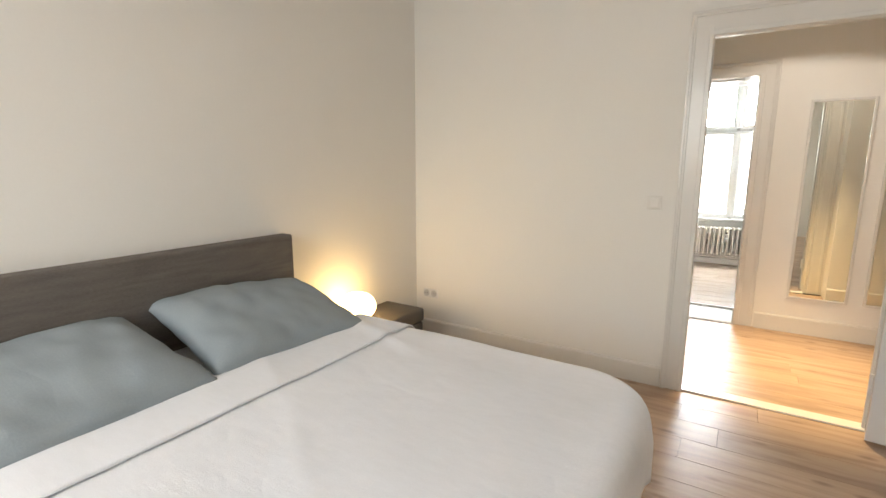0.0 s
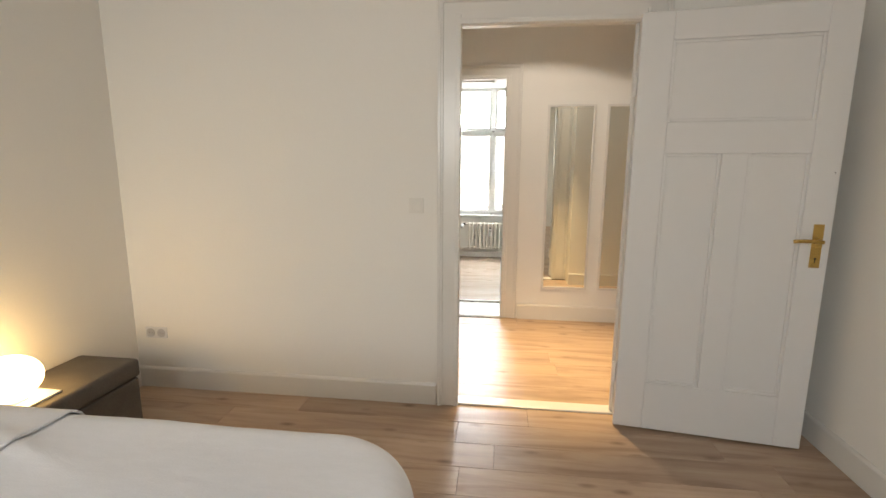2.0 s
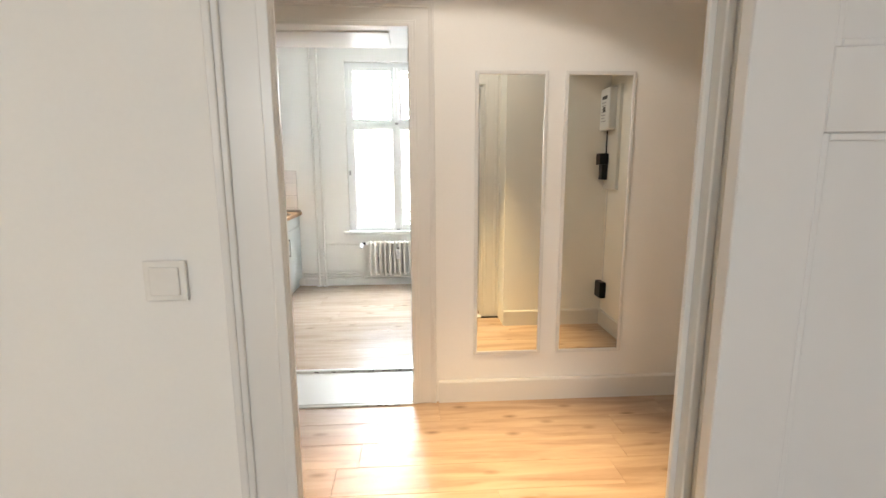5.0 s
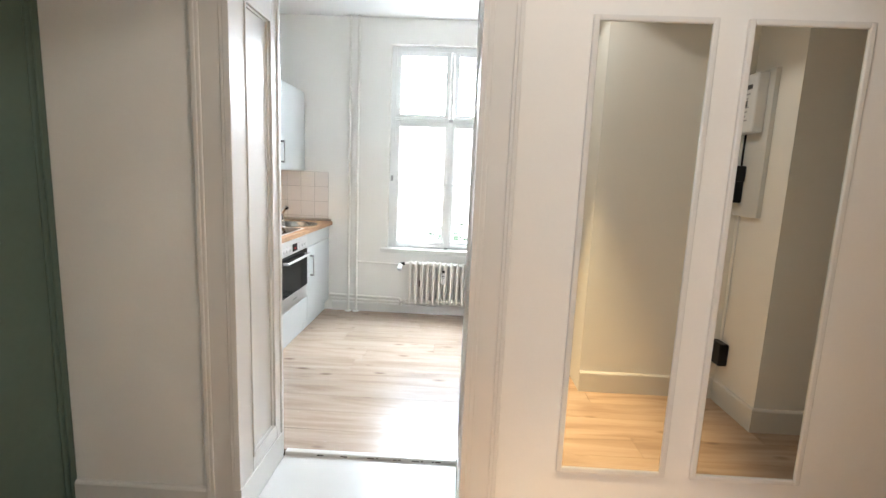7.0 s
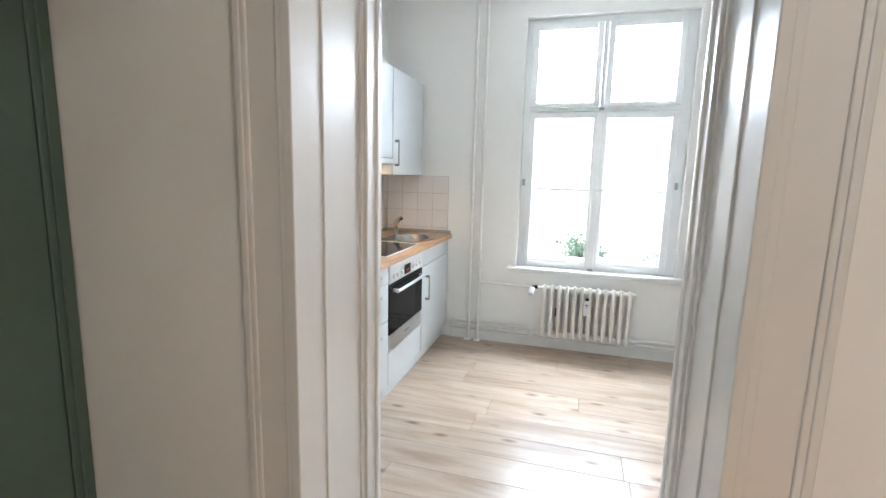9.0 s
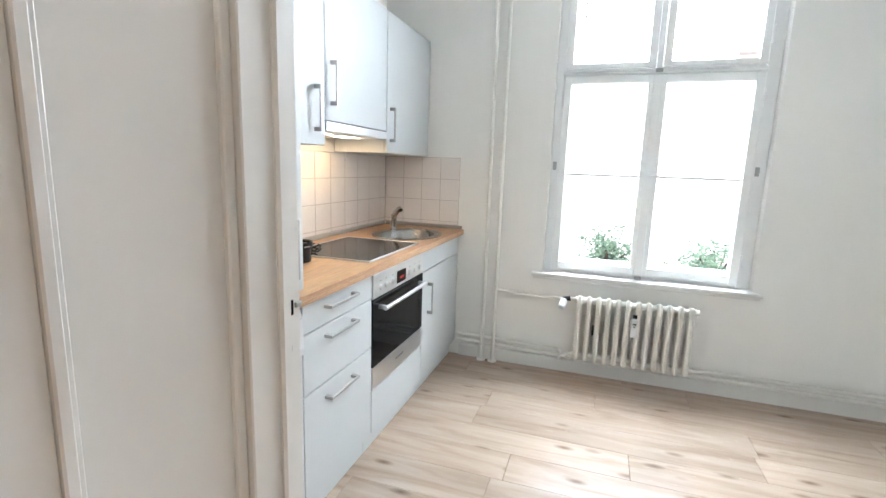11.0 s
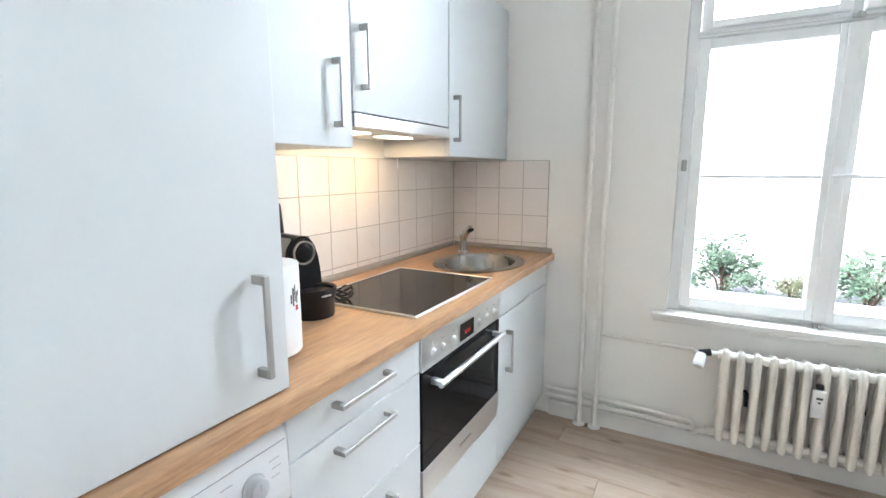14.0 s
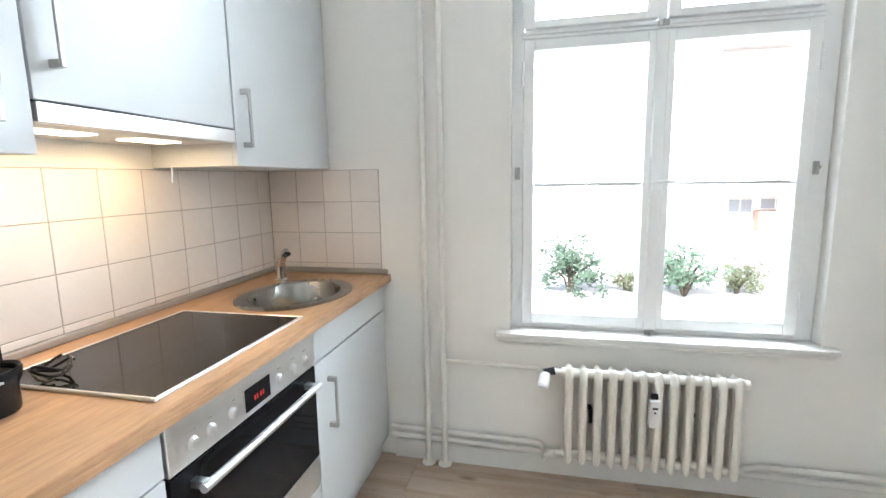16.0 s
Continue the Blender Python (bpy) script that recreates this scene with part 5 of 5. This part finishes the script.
def quilt_height(x, y):
    """Soft creases and puffs of the bed cover."""
    v = noise.noise(Vector((x * 2.1, y * 2.3, 0.3))) * 0.007
    v += noise.noise(Vector((x * 5.0 + 3, y * 4.2, 1.7))) * 0.0035
    v += noise.noise(Vector((x * 13.0, y * 11.0, 4.1))) * 0.0014
    # a long crease from the fold towards the foot
    d = (y - 1.02) + 0.55 * (x + 1.2) + 0.03 * math.sin(7 * x)
    v += 0.004 * math.exp(-(d / 0.045) ** 2) * max(0.0, min(1.0, (-0.35 - x) / 0.5))
    d = (y - 1.62) + 0.25 * (x + 1.15)
    v += 0.012 * math.exp(-(d / 0.035) ** 2) * max(0.0, min(1.0, (-0.9 - x) / 0.25))
    return v


def bed_cover(x0, x1, y0, y1, z, drop, lift, nx, ny, mat, name, thick, label, foot):
    """A cloth over the bed: flat on top, bending over the sides and round the corners of the foot."""
    bm = bmesh.new()
    bend, corner = 0.075, 0.26
    mid, half = (y0 + y1) / 2, (y1 - y0) / 2
    reach = x1 - x0 + (drop if foot else 0.0)
    rows = []
    for i in range(nx + 1):
        row = []
        for j in range(ny + 1):
            x, y = x0 + reach * i / nx, mid + (half + drop) * (-1 + 2 * j / ny)
            # how far out of the rounded outline of the bed, and which way
            sx, sy = (x - (x1 - corner)) if foot else -1.0, abs(y - mid) - (half - corner)
            if sx > 0 and sy > 0:
                far = math.hypot(sx, sy)
                out, way = far - corner, Vector((sx / far, math.copysign(sy / far, y - mid)))
            elif sx > sy:
                out, way = sx - corner, Vector((1, 0))
            else:
                out, way = sy - corner, Vector((0, math.copysign(1, y - mid)))
            a = (out + bend) / bend
            if a <= 0:
                back, fall = 0.0, 0.0
            elif a < math.pi / 2:
                back, fall = out - (bend * math.sin(a) - bend), bend * (1 - math.cos(a))
            else:
                hang = (a - math.pi / 2) * bend
                back, fall = out - 0.06 * hang, bend + hang
            wob = 0.014 * math.sin(11 * (x - y) + 1.2) * min(1.0, max(0.0, fall - 0.04) / 0.12)
            row.append(bm.verts.new((x - way.x * (back - wob), y - way.y * (back - wob), z + lift + quilt_height(x, y) * max(0.1, 1 - fall * 6) - fall)))
        rows.append(row)
    for a, b in zip(rows, rows[1:]):
        for j in range(ny):
            bm.faces.new((a[j], a[j + 1], b[j + 1], b[j]))
    bmesh.ops.recalc_face_normals(bm, faces=bm.faces)
    data = bpy.data.meshes.new(name)
    bm.to_mesh(data)
    bm.free()
    data.materials.append(mat)
    data.shade_smooth()
    ob = new(name, data)
    mod = ob.modifiers.new("thickness", "SOLIDIFY")
    mod.thickness, mod.offset = thick, -1.0
    if label:
        tagged(ob, label)
    return ob


cover = thing("bed_cover", (-0.8, 0.9, 0.56), "white woven cotton bed cover with a folded-back top edge", "bed cover")
for name, ob in (("cloth", bed_cover(-1.50, -0.080, -0.055, 1.858, 0.598, 0.26, 0.0, 90, 116, QUILT, "cloth", 0.010, "", True)), ("folded_edge", bed_cover(-1.52, -1.200, -0.060, 1.863, 0.604, 0.26, 0.007, 22, 110, QUILT, "folded_edge", 0.007, "folded-back band of the cover", False))):
    ob.parent = cover
    ob.matrix_parent_inverse = Matrix.Translation((0.8, -0.9, -0.56))


def pillow(place, turn, width, depth, thick, seed, label):
    """A stuffed square pillow with pulled corners and soft folds."""
    bm = bmesh.new()
    n = 34
    for side in (1, -1):
        grid = []
        for i in range(n + 1):
            row = []
            for j in range(n + 1):
                u, v = -1 + 2 * i / n, -1 + 2 * j / n
                edge = max(0.0, (1 - u ** 4) * (1 - v ** 4)) ** 0.55
                pull = 1 - 0.07 * (1 - u * u) * abs(v) ** 3 - 0.0 * u
                pull2 = 1 - 0.07 * (1 - v * v) * abs(u) ** 3
                h = side * thick * 0.5 * edge
                fold = noise.noise(Vector((u * 1.6 + seed, v * 1.6, seed))) * 0.022 + noise.noise(Vector((u * 3.3 + seed, v * 5.5, 2 * seed))) * 0.010
                # folds run in from the seams
                fold += 0.006 * math.sin(14 * v + 3 * noise.noise(Vector((u * 2, v * 2, seed)))) * max(0, abs(u) - 0.45)
                fold += 0.006 * math.sin(13 * u + 3 * noise.noise(Vector((u * 2, v * 2, seed + 5)))) * max(0, abs(v) - 0.45)
                row.append(bm.verts.new((u * width / 2 * pull2, v * depth / 2 * pull, h + fold * edge ** 0.5)))
            grid.append(row)
        for a, b in zip(grid, grid[1:]):
            for j in range(n):
                bm.faces.new((a[j], a[j + 1], b[j + 1], b[j]))
    bmesh.ops.remove_doubles(bm, verts=bm.verts, dist=0.0004)
    bmesh.ops.transform(bm, matrix=Matrix.Translation(place) @ turn, verts=bm.verts)
    return solid("pillow", bm, PILLOWCLOTH, label, "pillow", smooth="all", group="bed pillows")


def lean(tilt, spin, roll=0):
    return Matrix.Rotation(radians(spin), 4, "Z") @ Matrix.Rotation(radians(tilt), 4, "Y") @ Matrix.Rotation(radians(roll), 4, "X")


pillow((-1.715, 1.370, 0.672), lean(15, -5, -2), 0.62, 0.78, 0.19, 1.3, "sage grey cotton pillow leaning on the headboard")
pillow((-1.715, 0.545, 0.655), lean(13, 3, 2), 0.66, 0.82, 0.18, 4.7, "sage grey cotton pillow, creased, beside another pillow")

# bench and lamp
bench = thing("upholstered_bench", (-1.91, 2.30, 0), "low grey upholstered storage bench beside the bed", "bench")
part("box", boxed(-2.092, -1.755, 1.880, 2.722, 0.0, 0.262, 0.012, 3), BENCHCLOTH, bench)
part("lid", boxed(-2.094, -1.745, 1.872, 2.730, 0.266, 0.365, 0.022, 4), BENCHCLOTH, bench, "padded lid", smooth=True)
tray = solid("lamp_tray", boxed(-2.03, -1.80, 2.095, 2.335, 0.3655, 0.376, 0.003), WHITEPLAST, "flat white tray on the bench", "tray")
table_lamp = thing("table_lamp", (-1.915, 2.215, 0.376), "lit flattened opal globe lamp on a tray", "table lamp")
part("foot", lathe(bmesh.new(), [(0.055, 0.0005), (0.055, 0.010), (0.045, 0.018)], (-1.915, 2.215, 0.376), 28), WHITEPLAST, table_lamp, smooth=True)
prof = [(0.118 * math.cos(radians(a)), 0.103 + 0.092 * math.sin(radians(a))) for a in range(-66, 90, 6)]
part("globe", lathe(bmesh.new(), prof, (-1.915, 2.215, 0.376), 40), GLOBE, table_lamp, "glowing opal glass globe", smooth=True)


# ---- outside the kitchen window ----
GROUND = -0.78
solid("ground", boxed(-400, 400, 7.98, 700, GROUND - 0.3, GROUND), LAWN, "green lawn behind the house", "lawn", "structure")
# added sheet over the lawn; its paleness stands in for overexposure
solid("yard_path", boxed(-60, 60, 7.985, 24.9, GROUND, GROUND + 0.02), YARD_PALE, "pale yard up to the house, coloured for overexposed ground", "yard", "structure")


def bush(place, size, seed, mat, label):
    """A shrub: a few stems and a crown of many small leaves in clumps."""
    rnd = random.Random(seed)
    b = thing("bush", place, label, "bush", "garden bushes")
    x, y, z = place
    bm = bmesh.new()
    tips = []
    for k in range(7):
        a, lean_ = rnd.uniform(0, 6.28), rnd.uniform(0.2, 0.6)
        tip = Vector((x + size * lean_ * math.cos(a) * 0.8, y + size * lean_ * math.sin(a) * 0.8, z + size * rnd.uniform(0.5, 0.85)))
        tube(bm, [(x, y, z - 0.02), tuple(Vector((x, y, z)).lerp(tip, 0.5) + Vector((0, 0, 0.1))), tuple(tip)], 0.018, 6)
        tips.append(tip)
    part("stems", bm, BRANCH, b)
    bm = bmesh.new()
    for k in range(46):
        t = rnd.choice(tips)
        c = t + Vector((rnd.gauss(0, 0.24), rnd.gauss(0, 0.24), rnd.gauss(-0.05, 0.2))) * size
        c.z = max(c.z, z + 0.08 * size)
        for i in range(34):
            p = c + Vector((rnd.gauss(0, 1), rnd.gauss(0, 1), rnd.gauss(0, 1))) * 0.085 * size
            p.z = max(p.z, z + 0.02)
            s = rnd.uniform(0.035, 0.07) * size
            u = Vector((rnd.gauss(0, 1), rnd.gauss(0, 1), rnd.gauss(0, 0.6))).normalized()
            w = u.orthogonal().normalized()
            vs = [bm.verts.new(p + q) for q in (-u * s, w * s * 0.45, u * s, -w * s * 0.45)]
            bm.faces.new(vs)
    data = bpy.data.meshes.new("leaves")
    bm.to_mesh(data)
    bm.free()
    data.materials.append(mat)
    ob = new("leaves", data)
    ob.parent = b
    ob.matrix_parent_inverse = Matrix.Translation(-Vector(place))
    tagged(ob, "dense small green leaves", kind="stuff")
    return b


bush((-0.05, 14.2, GROUND), 0.80, 1, LEAVES, "dark green leafy garden bush")
bush((0.95, 14.5, GROUND), 0.36, 2, LEAVES_PALE, "low yellow-green leafy garden bush")
bush((1.85, 14.2, GROUND), 0.76, 3, LEAVES, "dark green rounded garden bush")
bush((2.75, 14.5, GROUND), 0.52, 4, LEAVES_PALE, "yellow-green open garden bush")
bush((3.9, 14.3, GROUND), 0.6, 5, LEAVES_PALE, "pale green spreading garden bush")


def house():
    h = thing("house", (0, 27, GROUND), "pale rendered house across the yard", "house")
    y0 = 25.0
    part("wall", boxed(-18, 22, y0, y0 + 6, GROUND, 5.6), FACADE, h)
    part("wall_wing", boxed(6.9, 9.6, y0 - 0.5, y0 - 0.001, GROUND, -0.05), FACADE_RED, h, "reddish rendered wing")
    part("canopy", boxed(4.7, 9.9, y0 - 0.9, y0 - 0.001, 0.47, 0.58, 0.02), ROOF, h, "thin dark canopy")
    bm = bmesh.new()
    vs = [bm.verts.new(q) for q in ((-18.4, y0 - 0.5, 5.6), (22.4, y0 - 0.5, 5.6), (22.4, y0 + 6.5, 5.6), (-18.4, y0 + 6.5, 5.6), (-18.4, y0 + 3, 8.4), (22.4, y0 + 3, 8.4))]
    for f in ((0, 1, 5, 4), (2, 3, 4, 5), (0, 4, 3), (1, 2, 5), (0, 3, 2, 1)):
        bm.faces.new([vs[k] for k in f])
    part("roof", bm, ROOF, h, "brown tiled roof")
    for x, x1, z0, z1 in ((1.75, 2.55, -0.20, 0.45), (6.0, 6.85, -0.15, 0.40), (7.05, 8.1, -0.02, 0.42), (-2.6, -1.7, -0.2, 0.5), (-6.2, -5.2, -0.2, 0.6), (1.7, 2.6, 1.55, 1.95), (-2.7, -1.7, 1.55, 1.95), (10.6, 11.6, -0.2, 0.6)):
        win = part("window", boxed(x, x1, y0 - 0.04, y0 - 0.002, z0, z1, 0.01, 1), SASH, h)
        mid = (x + x1) / 2
        for a, b in ((x + 0.05, mid - 0.025), (mid + 0.025, x1 - 0.05)):
            part("pane", boxed(a, b, y0 - 0.05, y0 - 0.041, z0 + 0.05, z1 - 0.05), PANE, win)
    win = part("door", boxed(7.25, 7.85, y0 - 0.54, y0 - 0.502, GROUND, -0.25, 0.01, 1), SASH, h)
    part("pane", boxed(7.32, 7.78, y0 - 0.55, y0 - 0.541, -0.62, -0.32), PANE, win)
    return h


house()


# ---- kitchen wall tiles ----
backsplash = thing("tile_backsplash", (KX0, 6.4, 0.90), "ivory glazed wall tiles with grey joints", "tiles", kind="structure")
part("grout_bed", boxed(KX0 + 0.0005, KX0 + 0.0050, 5.30, KY1 - 0.0005, 0.900, 1.340), GROUT, backsplash)
part("grout_bed", boxed(KX0 + 0.0050, -1.1405, KY1 - 0.0050, KY1 - 0.0005, 0.900, 1.340), GROUT, backsplash)
LINES = [0.904, 0.926, 1.064, 1.201, 1.339]
tile_shapes = {}


def tile(a0, a1, z0, z1, side):
    g = 0.0013
    key = (round(a1 - a0, 4), round(z1 - z0, 4), side)
    if key not in tile_shapes:
        w, h = key[0] / 2 - g, key[1] / 2 - g
        tile_shapes[key] = mesh_of("tile", boxed(0, 0.0022, -w, w, -h, h, 0.0010, 1) if side == "west" else boxed(-w, w, -0.0022, 0, -h, h, 0.0010, 1), TILE)
    ob = new("tile", tile_shapes[key])
    ob.parent = backsplash
    ob.matrix_parent_inverse = Matrix.Translation((-KX0, -6.4, -0.90))
    ob.location = (KX0 + 0.0050, (a0 + a1) / 2, (z0 + z1) / 2) if side == "west" else ((a0 + a1) / 2, KY1 - 0.0050, (z0 + z1) / 2)


for z0, z1 in zip(LINES, LINES[1:]):
    edge = [KY1 - 0.0075] + [7.494 - 0.1505 * k for k in range(16) if 7.494 - 0.1505 * k > 5.30]
    for b, a in zip(edge, edge[1:]):
        tile(a, b, z0, z1, "west")
    edge = [-1.141 - 0.1305 * k for k in range(5)]
    edge[-1] = KX0 + 0.0075
    for b, a in zip(edge, edge[1:]):
        tile(a, b, z0, z1, "north")


# ---- floors: subfloor and laminate planks ----
def plank_floor(name, x0, x1, y0, y1, z, label, seed, mat):
    """Planks 1.28 x 0.19 m along x, broken in a random bond."""
    base = tagged(new(name, mesh_of(name, boxed(x0, x1, y0, y1, z - 0.10, z - 0.007), SUB)), label, "floor", kind="structure")
    rnd = random.Random(seed)
    shapes = {}
    width, length, gap = 0.192, 1.285, 0.0006
    y = y0
    while y < y1 - 0.01:
        w = min(width, y1 - y)
        x = x0 - rnd.uniform(0.15, 1.1)
        while x < x1 - 0.01:
            a, b = max(x, x0), min(x + length, x1)
            if b - a > 0.03:
                key = (round(b - a, 3), round(w, 3))
                if key not in shapes:
                    hx, hy = key[0] / 2 - gap, key[1] / 2 - gap
                    shapes[key] = mesh_of("plank", boxed(-hx, hx, -hy, hy, -0.0075, 0.0, 0.0012, 1), mat)
                ob = new("plank", shapes[key])
                ob.location = ((a + b) / 2, y + w / 2, z)
                ob.parent = base
            x += length
        y += width
    return base


plank_floor("floor_bedroom", BX0, BX1, BY0, BY1 + 0.004, 0.0, "brown oak laminate floor of the bedroom", 1, OAK_ROUGH)
plank_floor("floor_hall", HX0 - 0.5, HX1, 3.215, HY1 + 0.22, 0.0, "warm oak laminate floor of the hall", 2, OAK_ROUGH)
plank_floor("floor_kitchen", KX0, KX1, KY0 + 0.002, KY1, KF, "pale oak laminate floor of the kitchen", 3, OAK)
